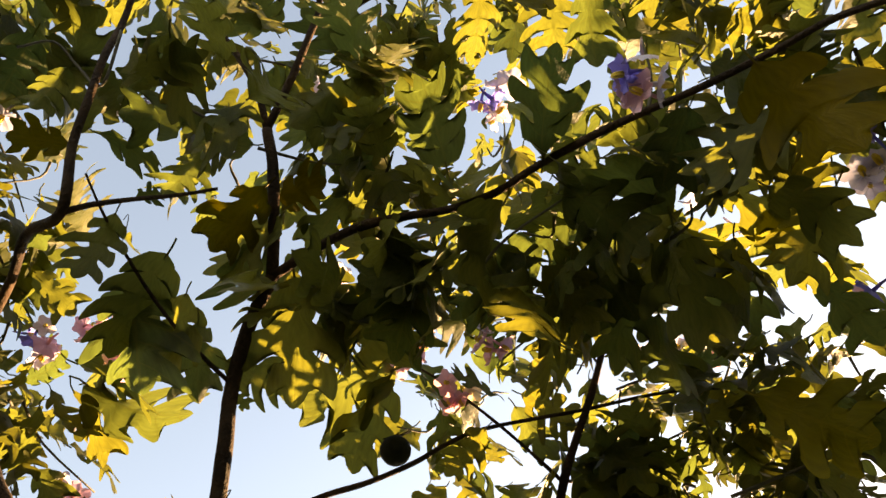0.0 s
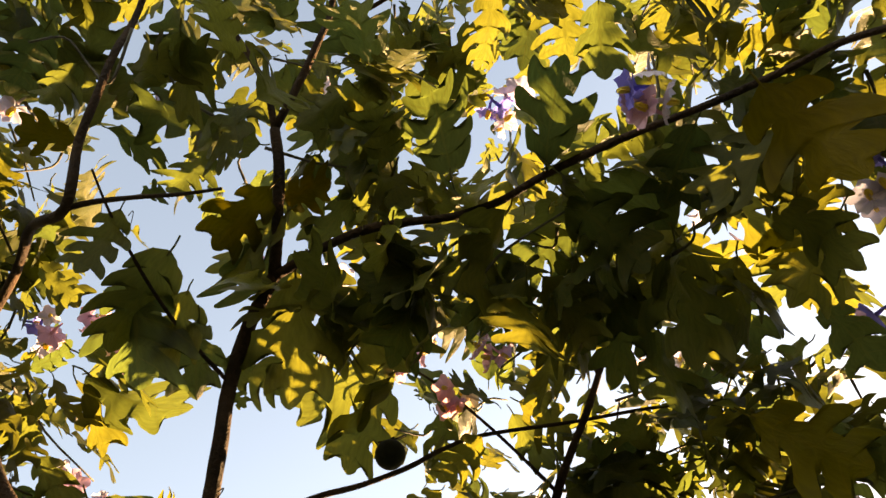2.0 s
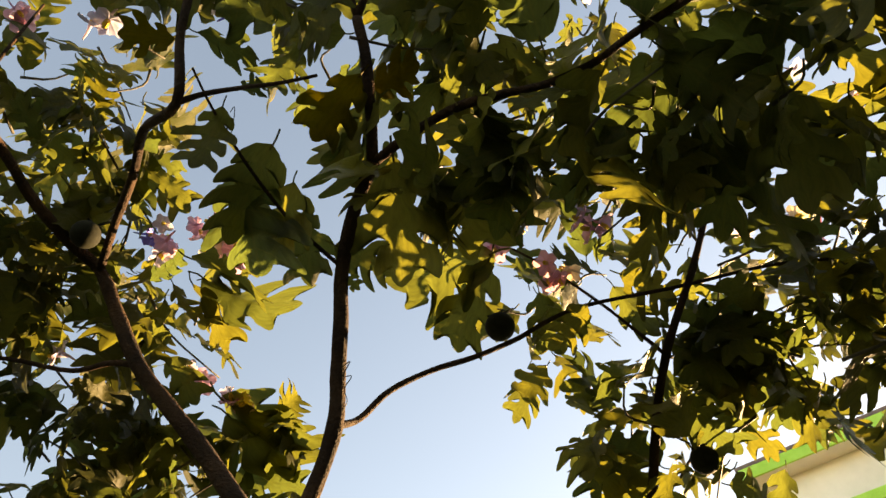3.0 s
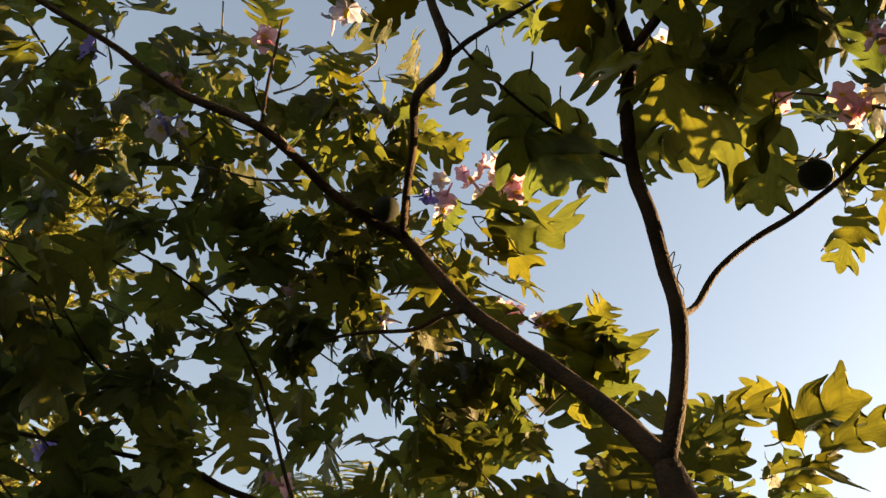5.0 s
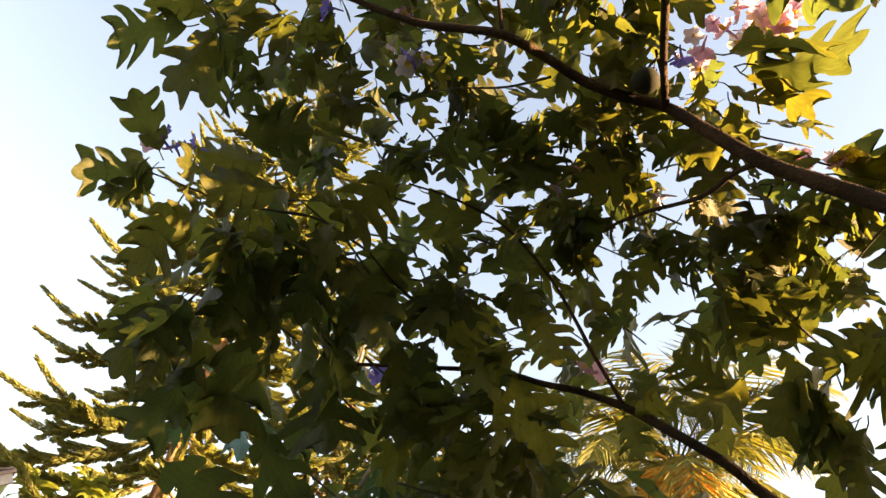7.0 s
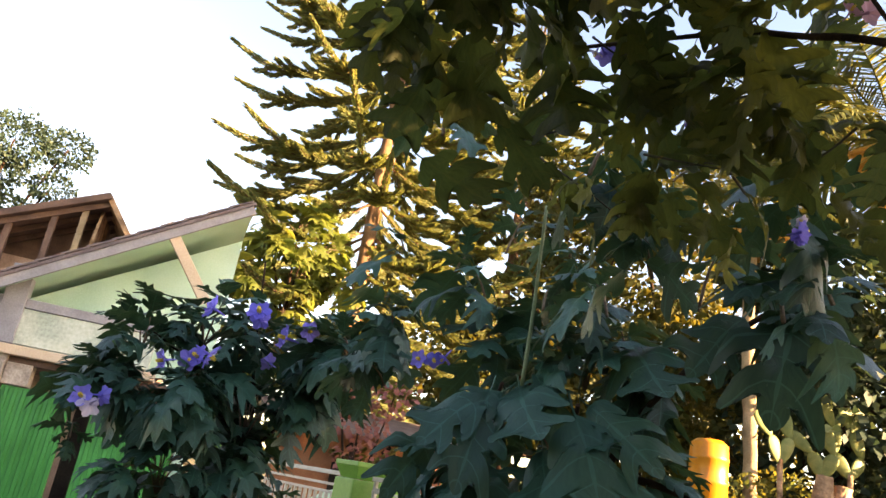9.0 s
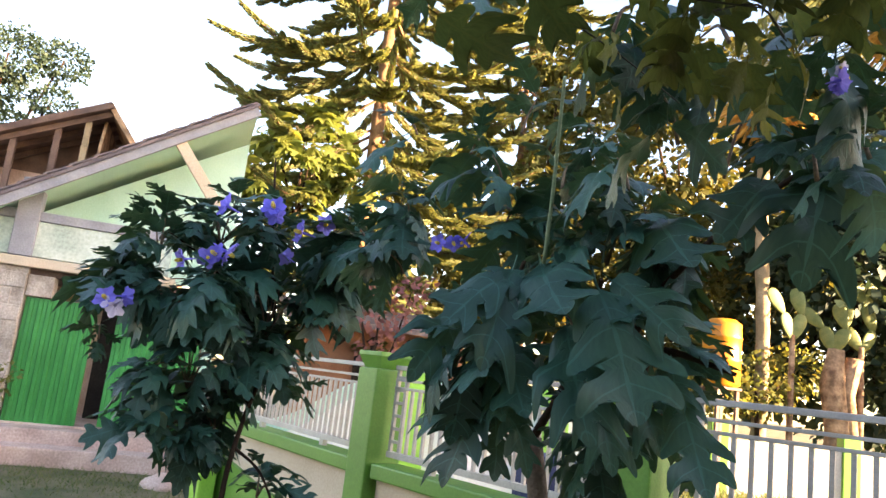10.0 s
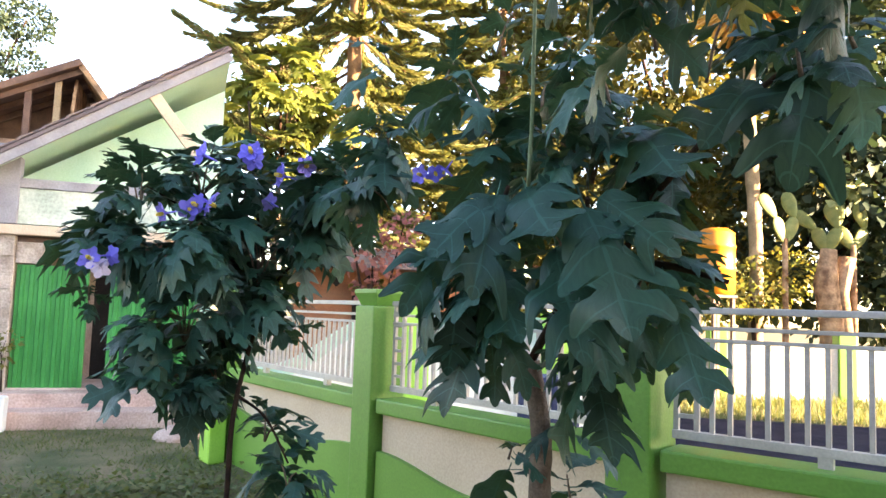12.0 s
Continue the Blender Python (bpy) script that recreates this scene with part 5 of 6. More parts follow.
clump((-0.508, 0.994, 2.492), 0.06, 6, 0.06, 0.1)
clump((-0.453, 1.040, 2.445), 0.06, 6, 0.06, 0.1)
clump((-0.577, 1.013, 2.467), 0.06, 6, 0.06, 0.1)
clump((-0.509, 1.064, 2.424), 0.06, 6, 0.06, 0.1)
clump((-0.442, 1.076, 2.382), 0.06, 4, 0.06, 0.1)
clump((-0.660, 0.980, 2.506), 0.06, 4, 0.06, 0.1)
clump((-0.553, 0.847, 2.660), 0.06, 5, 0.06, 0.1)
clump((-0.471, 0.881, 2.672), 0.06, 4, 0.06, 0.1)
clump((-0.635, 0.904, 2.581), 0.06, 4, 0.06, 0.1)
# low western crown
clump((-1, 0.33, 2.42), 0.09, 6, 0.09, 0.13)
clump((-1.06, 0.42, 2.38), 0.09, 4, 0.09, 0.13)
clump((-1.17, 0.27, 2.27), 0.09, 8, 0.09, 0.13)
clump((-1.07, 0.2, 2.33), 0.07, 6, 0.09, 0.13)
clump((-1.06, 0.71, 2.44), 0.11, 10, 0.09, 0.135)
clump((-1.2, 0.9, 2.27), 0.12, 11, 0.09, 0.135)
clump((-0.654, 1.112, 2.538), 0.09, 6, 0.09, 0.14)
clump((-1.032, 0.679, 2.403), 0.11, 7, 0.08, 0.125)
clump((-1.114, 0.264, 2.335), 0.11, 11, 0.085, 0.13)
clump((-1.143, 0.448, 2.319), 0.12, 8, 0.085, 0.13)
clump((-1.247, 0.349, 2.203), 0.10, 5, 0.085, 0.13)
clump((-1.086, 0.574, 2.486), 0.12, 7, 0.085, 0.13)
clump((-1.268, 0.781, 2.29), 0.13, 5, 0.085, 0.13)
clump((-1.317, 0.563, 2.173), 0.11, 3, 0.085, 0.13)
clump((-1.105, 0.939, 2.261), 0.10, 7, 0.085, 0.13)
clump((-1, 0.977, 2.144), 0.12, 8, 0.085, 0.13)
clump((-0.768, 0.96, 2.028), 0.10, 8, 0.085, 0.13)
clump((-1.209, 0.932, 2.101), 0.13, 8, 0.085, 0.13)
clump((-0.91, 0.986, 2.589), 0.13, 6, 0.085, 0.13)
clump((-0.849, 1.049, 2.416), 0.10, 4, 0.085, 0.13)
clump((-0.799, 0.81, 2.654), 0.13, 10, 0.085, 0.13)
clump((-1.504, 0.797, 2.189), 0.14, 5, 0.085, 0.13)
clump((-0.64, 0.83, 2.604), 0.11, 12, 0.08, 0.125)
clump((-0.683, 0.749, 2.696), 0.10, 9, 0.08, 0.125)
clump((-0.504, 0.882, 2.563), 0.09, 9, 0.08, 0.125)
clump((-0.765, 0.756, 2.58), 0.10, 9, 0.08, 0.125)
clump((-1.151, 0.644, 2.371), 0.11, 5, 0.08, 0.125)
clump((-0.924, 0.722, 2.481), 0.10, 8, 0.08, 0.125)
clump((-0.639, 0.991, 2.399), 0.08, 4, 0.08, 0.125)
clump((-1.01, 0.82, 2.18), 0.08, 7, 0.08, 0.125)
clump((-0.95, 0.76, 2.26), 0.08, 6, 0.08, 0.125)
clump((-1.13, 0.72, 2.07), 0.07, 5, 0.085, 0.13)
for a, k, b in twigs:
    part("twig", tube(smooth((a, k, b), 3), 0.0026, 0.0014, 5), M_TWIG, tree)
tagged(new("foliage", tree_mass.mesh("foliage", M_LEAF)), kind="stuff").parent = tree
for place in ((0.066, 0.822, 2.385), (0.324, 1.056, 2.324), (-0.483, 0.636, 2.474)):
    bm = bmesh.new()
    bmesh.ops.create_uvsphere(bm, u_segments=20, v_segments=14, radius=0.0205)
    for v in bm.verts:
        v.co.z *= 0.94
    for k in range(5):
        a = k * 2 * math.pi / 5
        tube([Vector((0, 0, 0.0205)), Vector((0.009 * math.cos(a), 0.009 * math.sin(a), 0.0205)), Vector((0.019 * math.cos(a), 0.019 * math.sin(a), 0.0125))], 0.004, 0.001, 5, 0, bm)
    tube([Vector((0, 0, 0.018)), Vector((0.006, 0.004, 0.035)), Vector((0.02, 0.008, 0.048))], 0.002, 0.0022, 5, 0, bm)
    for f in bm.faces:
        f.smooth = True
    fr = part("fruit", bm, M_FRUIT, tree, "round dark green fruit")
    fr.location = place
for pts in ([(-0.126, 0.766, 2.272), (-0.114, 0.756, 2.268), (-0.124, 0.768, 2.258), (-0.114, 0.770, 2.258), (-0.124, 0.779, 2.248), (-0.122, 0.790, 2.238), (-0.129, 0.798, 2.230)], [(-0.230, 0.495, 2.441), (-0.227, 0.514, 2.435), (-0.219, 0.497, 2.445), (-0.216, 0.485, 2.450), (-0.222, 0.490, 2.446)]):
    part("tendril", tube(smooth(pts, 4), 0.0008, 0.0005, 4, 0), M_TWIG, tree)

# ---- young trees by the fence ----


def shrub(name, base, label, mesh_set, material):
    s = anchor(name, base, label, "tree", "young potato trees")
    s.location = (0, 0, 0)
    return {"ob": s, "meshes": mesh_set, "mass": Mass(), "count": 0}


def rosette(centre, count, low, high, tilt):
    """Poses of leaves that arch out and down from the end of one shoot."""
    out, start = [], rng.uniform(0, 6.28)
    for k in range(count):
        a = start + k * 2.4 + rng.gauss(0, 0.15)
        rise = 0.75 - 1.5 * (k + 0.5) / count + rng.gauss(0, 0.18)
        way = (Vector((math.cos(a), math.sin(a), rise)) + tilt * 0.7).normalized()
        n = rng.uniform(low, high) * (0.75 + 0.5 * k / count if k < count / 2 else 1.0)
        base = Vector(centre) + way * 0.03 - Vector((0, 0, 0.1 * k / count))
        out.append(blade_pose(base, base + way * n, rng.gauss(0, 16), rng.uniform(0.85, 1.15)))
    return out


def fill(s, centre, radius, count, low, high, thin):
    rng.seed(str(centre))
    c = Vector(centre)
    for _ in range(max(1, round(count / thin))):
        d = Vector((rng.gauss(0, 1), rng.gauss(0, 1), rng.gauss(0.15, 0.8))).normalized()
        tip = c + Vector((d.x, d.y, d.z * 0.9)) * radius * rng.uniform(0.25, 0.85)
        part("shoot", tube(smooth((c - Vector((0, 0, radius * 0.6)), c.lerp(tip, 0.4) + Vector((0, 0, -0.03)), tip), 3), 0.006, 0.003, 5), M_STEM, s["ob"])
        for m in rosette(tip, min(count, rng.choice((6, 7, 8, 9))), low, high, d):
            if s["count"] < LIMIT:
                place_leaf(s["ob"], s["meshes"], m)
                s["count"] += 1
            else:
                s["mass"].add(rng.choice(SHRUB_SHAPES), m)


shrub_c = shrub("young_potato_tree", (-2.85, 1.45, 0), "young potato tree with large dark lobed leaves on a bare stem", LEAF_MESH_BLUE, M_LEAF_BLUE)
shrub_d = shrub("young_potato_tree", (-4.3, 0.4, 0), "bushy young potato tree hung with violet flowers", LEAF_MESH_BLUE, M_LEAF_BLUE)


def clump_c(*a):
    fill(shrub_c, *a, 7.5)


def clump_d(*a):
    fill(shrub_d, *a, 4.8)


def shrub_leaf(base, tip, spin, width):
    rng.seed(str(base))
    place_leaf(shrub_c["ob"], LEAF_MESH_BROAD, blade_pose(base, Vector(base).lerp(Vector(tip), 0.86), spin, width * 1.4))


def flower_c(place, kind):
    put_flower(shrub_c["ob"], place, kind, 0.04)


def flower_d(place, kind):
    put_flower(shrub_d["ob"], place, kind, 0.06)


def stem(s, name, points, r0, r1):
    part(name, tube(smooth(points), r0, r1, 9), M_STEM if r0 > 0.03 else M_BARK, s["ob"])


stem(shrub_c, 'stem', [(-2.95, 1.5, -0.05), (-2.760, 1.391, 0.772), (-2.802, 1.411, 1.012), (-2.844, 1.384, 1.263)], 0.045, 0.036)
stem(shrub_c, 'limb', [(-2.844, 1.384, 1.263), (-2.840, 1.285, 1.348), (-2.730, 1.163, 1.514), (-2.525, 1.090, 1.738), (-2.404, 1.073, 1.853)], 0.018, 0.007)
stem(shrub_c, 'limb', [(-2.844, 1.384, 1.263), (-2.723, 1.414, 1.440), (-2.407, 1.348, 1.650), (-2.209, 1.251, 1.804)], 0.018, 0.007)
stem(shrub_c, 'limb', [(-2.723, 1.414, 1.440), (-2.448, 1.483, 1.602), (-2.341, 1.521, 1.788), (-2.255, 1.482, 2.015)], 0.018, 0.007)
stem(shrub_c, 'limb', [(-2.341, 1.521, 1.788), (-1.95, 1.5, 1.98), (-1.62, 1.5, 2.1), (-1.42, 1.42, 2.12)], 0.011, 0.005)
stem(shrub_c, 'limb', [(-2.426, 1.514, 1.622), (-2.222, 1.548, 1.613), (-2.072, 1.663, 1.561)], 0.018, 0.007)
part('green_shoot', tube(smooth([(-2.377, 1.131, 1.854), (-2.284, 1.094, 2.068), (-2.190, 1.049, 2.229), (-2.089, 1.001, 2.371)]), 0.007, 0.005, 9), M_SHOOT, shrub_c['ob'], 'pale green upright shoot')
stem(shrub_d, 'stem', [(-4.045, 0.336, -0.050), (-4.075, 0.356, 0.500), (-4.095, 0.366, 0.882), (-4.224, 0.434, 1.210), (-4.273, 0.509, 1.507), (-4.305, 0.463, 1.871)], 0.016, 0.01)
stem(shrub_d, 'limb', [(-4.273, 0.509, 1.507), (-4.280, 0.295, 1.707), (-4.267, 0.114, 1.901), (-4.194, -0.109, 2.019)], 0.009, 0.005)
stem(shrub_d, 'limb', [(-4.296, 0.485, 1.719), (-4.281, 0.420, 2.080), (-4.288, 0.365, 2.540)], 0.009, 0.005)
stem(shrub_d, 'limb', [(-4.273, 0.509, 1.507), (-4.287, 0.708, 1.763), (-4.251, 0.784, 1.982)], 0.009, 0.005)
stem(shrub_d, 'limb', [(-4.224, 0.434, 1.210), (-4.237, 0.235, 1.263), (-4.236, 0.075, 1.203)], 0.009, 0.005)
stem(shrub_d, 'limb', [(-4.128, 0.384, 0.989), (-4.061, 0.522, 0.885), (-3.932, 0.627, 0.686)], 0.009, 0.005)
clump_c((-2.505, 1.021, 1.693), 0.15, 14, 0.16, 0.26)
clump_c((-2.43, 1.296, 1.705), 0.19, 16, 0.16, 0.26)
clump_c((-2.311, 1.503, 1.653), 0.19, 16, 0.16, 0.26)
clump_c((-2.523, 1.139, 1.473), 0.13, 12, 0.16, 0.26)
clump_c((-2.407, 1.461, 1.371), 0.16, 14, 0.16, 0.26)
clump_c((-2.282, 1.561, 1.434), 0.11, 8, 0.16, 0.26)
clump_c((-2.432, 1.399, 2.004), 0.18, 19, 0.16, 0.26)
clump_c((-2.301, 1.579, 2.055), 0.16, 14, 0.16, 0.26)
clump_c((-2.763, 1.135, 2.106), 0.17, 12, 0.16, 0.26)
clump_c((-2.775, 1.475, 1.057), 0.11, 4, 0.16, 0.26)
clump_c((-2.844, 1.298, 0.944), 0.08, 4, 0.16, 0.26)
clump_c((-2.716, 1.496, 0.819), 0.09, 4, 0.16, 0.26)
clump_c((-3.35, 0.916, 2.21), 0.18, 22, 0.16, 0.26)
clump_c((-3.458, 0.81, 2.299), 0.13, 9, 0.16, 0.26)
clump_c((-3.395, 0.939, 1.966), 0.13, 8, 0.16, 0.26)
clump_c((-1.628, 0.884, 2.377), 0.17, 8, 0.14, 0.23)
clump_c((-1.523, 1.129, 2.392), 0.19, 11, 0.14, 0.23)
clump_c((-1.318, 1.227, 2.344), 0.17, 9, 0.14, 0.23)
clump_c((-1.484, 1.358, 2.08), 0.16, 4, 0.14, 0.23)
clump_c((-1.785, 1.195, 2.212), 0.16, 10, 0.14, 0.23)
clump_c((-1.85, 0.559, 2.441), 0.12, 5, 0.14, 0.23)
clump_c((-1.928, 1.461, 2.237), 0.21, 6, 0.15, 0.24)
clump_c((-2.264, 1.358, 2.226), 0.17, 9, 0.15, 0.24)
clump_c((-2.748, 0.963, 2.358), 0.11, 5, 0.15, 0.24)
clump_c((-2.727, 1.092, 2.285), 0.11, 5, 0.15, 0.24)
clump_c((-2.888, 0.783, 2.421), 0.09, 4, 0.15, 0.24)
clump_c((-2.548, 1.258, 2.256), 0.14, 7, 0.15, 0.24)
clump_c((-2.451, 1.291, 2.453), 0.14, 7, 0.15, 0.24)
clump_c((-2.348, 1.5, 2.076), 0.16, 7, 0.15, 0.24)
clump_c((-2.821, 1.193, 2.529), 0.14, 5, 0.15, 0.24)
# leaves under the overhead crown, in the darker leaf that paints their shade
clump_c((-1.4, 1.42, 2.1), 0.12, 6, 0.13, 0.2)
clump_c((-1.62, 1.55, 2.1), 0.13, 8, 0.13, 0.2)
clump_d((-4.197, -0.134, 1.989), 0.23, 26, 0.17, 0.28)
clump_d((-4.281, 0.155, 2.146), 0.25, 26, 0.17, 0.28)
clump_d((-4.124, 0.091, 1.826), 0.30, 34, 0.17, 0.28)
clump_d((-4.216, 0.462, 1.742), 0.31, 34, 0.17, 0.28)
clump_d((-4.26, 0.756, 1.95), 0.22, 19, 0.17, 0.28)
clump_d((-4.243, 0.115, 1.433), 0.31, 38, 0.17, 0.28)
clump_d((-4.328, 0.455, 1.506), 0.22, 19, 0.17, 0.28)
clump_d((-4.229, 0.027, 1.118), 0.18, 17, 0.17, 0.28)
clump_d((-4.229, 0.283, 1.15), 0.18, 17, 0.17, 0.28)
clump_d((-4.218, -0.222, 1.729), 0.18, 13, 0.17, 0.28)
clump_d((-4.215, -0.337, 1.501), 0.1, 7, 0.1, 0.18)
clump_d((-4.077, 0.525, 0.855), 0.15, 11, 0.17, 0.28)
clump_d((-3.927, 0.628, 0.66), 0.15, 11, 0.17, 0.28)
clump_d((-4.31, 0.614, 1.299), 0.09, 5, 0.17, 0.28)
clump_d((-4.284, 0.39, 2.077), 0.28, 26, 0.17, 0.28)
clump_d((-4.213, 0.734, 2.253), 0.19, 11, 0.17, 0.28)
clump_d((-4.044, 0.715, 2.07), 0.18, 15, 0.17, 0.28)
clump_d((-3.901, 0.859, 2.148), 0.15, 11, 0.17, 0.28)
shrub_leaf((-2.216, 1.246, 1.779), (-1.859, 1.24, 1.398), 24, 0.67)
shrub_leaf((-2.314, 1.204, 1.653), (-1.973, 1.055, 1.397), 23, 0.52)
shrub_leaf((-2.422, 1.043, 1.825), (-2.122, 0.846, 1.548), -11, 0.52)
shrub_leaf((-2.407, 1.076, 1.826), (-2.269, 0.7, 1.651), -34, 0.52)
shrub_leaf((-2.425, 1.144, 1.863), (-2.051, 0.979, 1.69), 27, 0.7)
shrub_leaf((-2.234, 1.306, 1.812), (-1.908, 1.32, 1.677), 53, 0.58)
shrub_leaf((-2.298, 1.489, 2.063), (-1.929, 1.324, 1.874), 23, 0.64)
shrub_leaf((-2.489, 1.079, 1.601), (-2.175, 0.985, 1.371), 19, 0.52)
shrub_leaf((-2.633, 0.968, 1.681), (-2.373, 0.735, 1.526), -30, 0.52)
shrub_leaf((-2.668, 1.05, 1.509), (-2.357, 0.936, 1.345), 7, 0.52)
shrub_leaf((-2.36, 1.345, 1.517), (-2.1, 1.27, 1.28), 17, 0.5)
shrub_leaf((-2.345, 1.462, 1.559), (-2.06, 1.4, 1.36), 24, 0.5)
shrub_leaf((-2.204, 1.55, 1.5), (-1.9, 1.46, 1.22), 24, 0.5)
shrub_leaf((-2.276, 1.132, 1.786), (-2.304, 1.243, 1.926), 41, 0.95)
shrub_leaf((-2.316, 1.229, 1.908), (-2.265, 1.28, 1.995), 64, 0.95)
shrub_leaf((-1.585, 1.516, 2.099), (-1.456, 1.279, 1.802), -16, 0.67)
shrub_leaf((-1.729, 1.46, 2.064), (-1.629, 1.208, 1.879), -34, 0.58)
flower((0.348, 0.353, 2.356), 0)
flower((0.364, 0.372, 2.346), 2)
flower((0.383, 0.366, 2.352), 1)
flower((0.245, 0.427, 2.623), 0)
flower((0.251, 0.447, 2.618), 1)
flower((0.275, 0.412, 2.633), 1)
flower((-0.257, 0.416, 2.674), 0)
flower((-0.274, 0.41, 2.669), 1)
flower((-0.243, 0.421, 2.688), 1)
flower((0.63, 0.447, 2.364), 0)
flower((0.623, 0.489, 2.353), 1)
flower((0.637, 0.476, 2.348), 1)
flower((0.52, 0.655, 2.639), 1)
flower((0.609, 0.653, 2.599), 1)
flower((-0.139, 0.66, 2.628), 2)
flower((-0.002, 0.685, 2.641), 1)
flower((-0.087, 0.68, 2.631), 1)
flower((0.108, 0.798, 2.587), 2)
flower((0.201, 0.747, 2.508), 2)
flower((0.212, 0.758, 2.5), 2)
flower((0.158, 0.834, 2.502), 2)
flower((0.177, 0.836, 2.523), 3)
flower((0.149, 0.84, 2.498), 2)
flower((0.578, 0.889, 2.668), 3)
flower((0.555, 0.9, 2.671), 1)
flower((0.609, 0.898, 2.647), 2)
flower((0.486, 0.882, 2.646), 1)
flower((-0.499, 0.755, 2.673), 0)
flower((-0.493, 0.78, 2.662), 1)
flower((-0.426, 0.779, 2.699), 2)
flower((-0.4, 0.817, 2.702), 1)
flower((-0.377, 0.831, 2.693), 3)
flower((-0.417, 0.824, 2.691), 3)
flower((-0.37, 0.845, 2.688), 2)
flower((0.645, 0.628, 2.335), 0)
flower((0.014, 0.444, 2.777), 1)
flower((-0.006, 0.425, 2.78), 1)
flower((0.099, 0.421, 3.091), 3)
flower((-0.384, 0.38, 2.571), 1)
flower((-0.605, 0.388, 2.761), 2)
flower((-0.746, 0.333, 2.692), 2)
flower((-0.36, 0.713, 2.604), 2)
flower((-0.351, 0.741, 2.591), 3)
flower((-0.332, 0.753, 2.59), 2)
flower((-0.323, 0.773, 2.582), 2)
flower((-0.442, 0.728, 2.602), 2)
flower((-0.468, 0.997, 2.579), 2)
flower((-0.422, 1.037, 2.565), 2)
flower((-0.398, 1.045, 2.566), 3)
flower((-0.734, 0.753, 2.57), 2)
flower((-0.776, 0.726, 2.555), 2)
flower((-0.75, 0.376, 2.585), 0)
flower((-0.761, 0.376, 2.577), 1)
flower((-0.677, 0.893, 2.573), 1)
flower((-0.124, 0.642, 2.605), 2)
flower((0.073, 0.813, 2.57), 2)
flower((-0.812, 0.23, 2.657), 0)
flower((-0.983, 0.159, 2.378), 0)
flower((-1.261, 0.276, 2.204), 0)
flower((-1.273, 0.696, 2.353), 0)
flower((-1.302, 0.792, 2.329), 2)
flower((-1.259, 0.92, 2.267), 0)
flower((-0.865, 0.917, 2.284), 2)
flower((-0.994, 0.112, 2.369), 0)
flower((-1.267, 1.191, 2.107), 0)
flower((-1.29, 1.204, 2.106), 0)
flower_c((-2.669, 0.909, 1.929), 0)
flower_c((-2.655, 0.946, 1.94), 0)
flower_c((-2.705, 0.869, 1.921), 0)
flower_d((-3.838, 0.364, 2.166), 0)
flower_d((-3.835, 0.378, 2.131), 0)
flower_d((-3.900, 0.147, 2.148), 0)
flower_d((-3.795, 0.136, 1.889), 0)
flower_d((-3.797, 0.099, 1.873), 0)
flower_d((-3.802, 0.180, 1.911), 0)
flower_d((-3.889, 0.522, 2.080), 0)
flower_d((-3.866, 0.626, 2.134), 0)
flower_d((-3.843, -0.301, 1.623), 0)
flower_d((-3.851, -0.222, 1.643), 0)
flower_d((-3.831, -0.257, 1.596), 1)
flower_d((-3.894, -0.011, 1.854), 0)
flower_d((-3.962, 0.481, 1.952), 0)

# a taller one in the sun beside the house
# its yellow green leaves have sunlight put into their colour
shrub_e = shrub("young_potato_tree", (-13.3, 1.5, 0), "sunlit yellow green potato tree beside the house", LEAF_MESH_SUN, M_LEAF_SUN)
stem(shrub_e, 'stem', [(-13.3, 1.5, -0.05), (-13.26, 1.5, 2.0), (-13.2, 1.5, 3.4), (-13.1, 1.5, 4.2)], 0.08, 0.04)
for end in ((-12.9, 0.75, 4.55), (-12.9, 0.9, 5.2), (-12.9, 1.4, 5.6), (-12.9, 1.95, 5.3), (-12.8, 2.35, 4.7), (-12.8, 1.55, 4.8)):
    stem(shrub_e, 'limb', [(-13.15, 1.5, 3.9), Vector((-13.15, 1.5, 4.0)).lerp(Vector(end), 0.5), end], 0.03, 0.012)
    fill(shrub_e, end, 0.5, 24, 0.32, 0.5, 5.0)
fill(shrub_e, (-12.8, 1.5, 4.1), 0.6, 28, 0.32, 0.5, 5.0)
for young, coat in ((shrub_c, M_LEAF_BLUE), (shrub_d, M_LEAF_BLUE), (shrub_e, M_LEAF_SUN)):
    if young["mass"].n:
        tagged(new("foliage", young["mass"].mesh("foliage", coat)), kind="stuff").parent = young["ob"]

# ---- distant trees ----


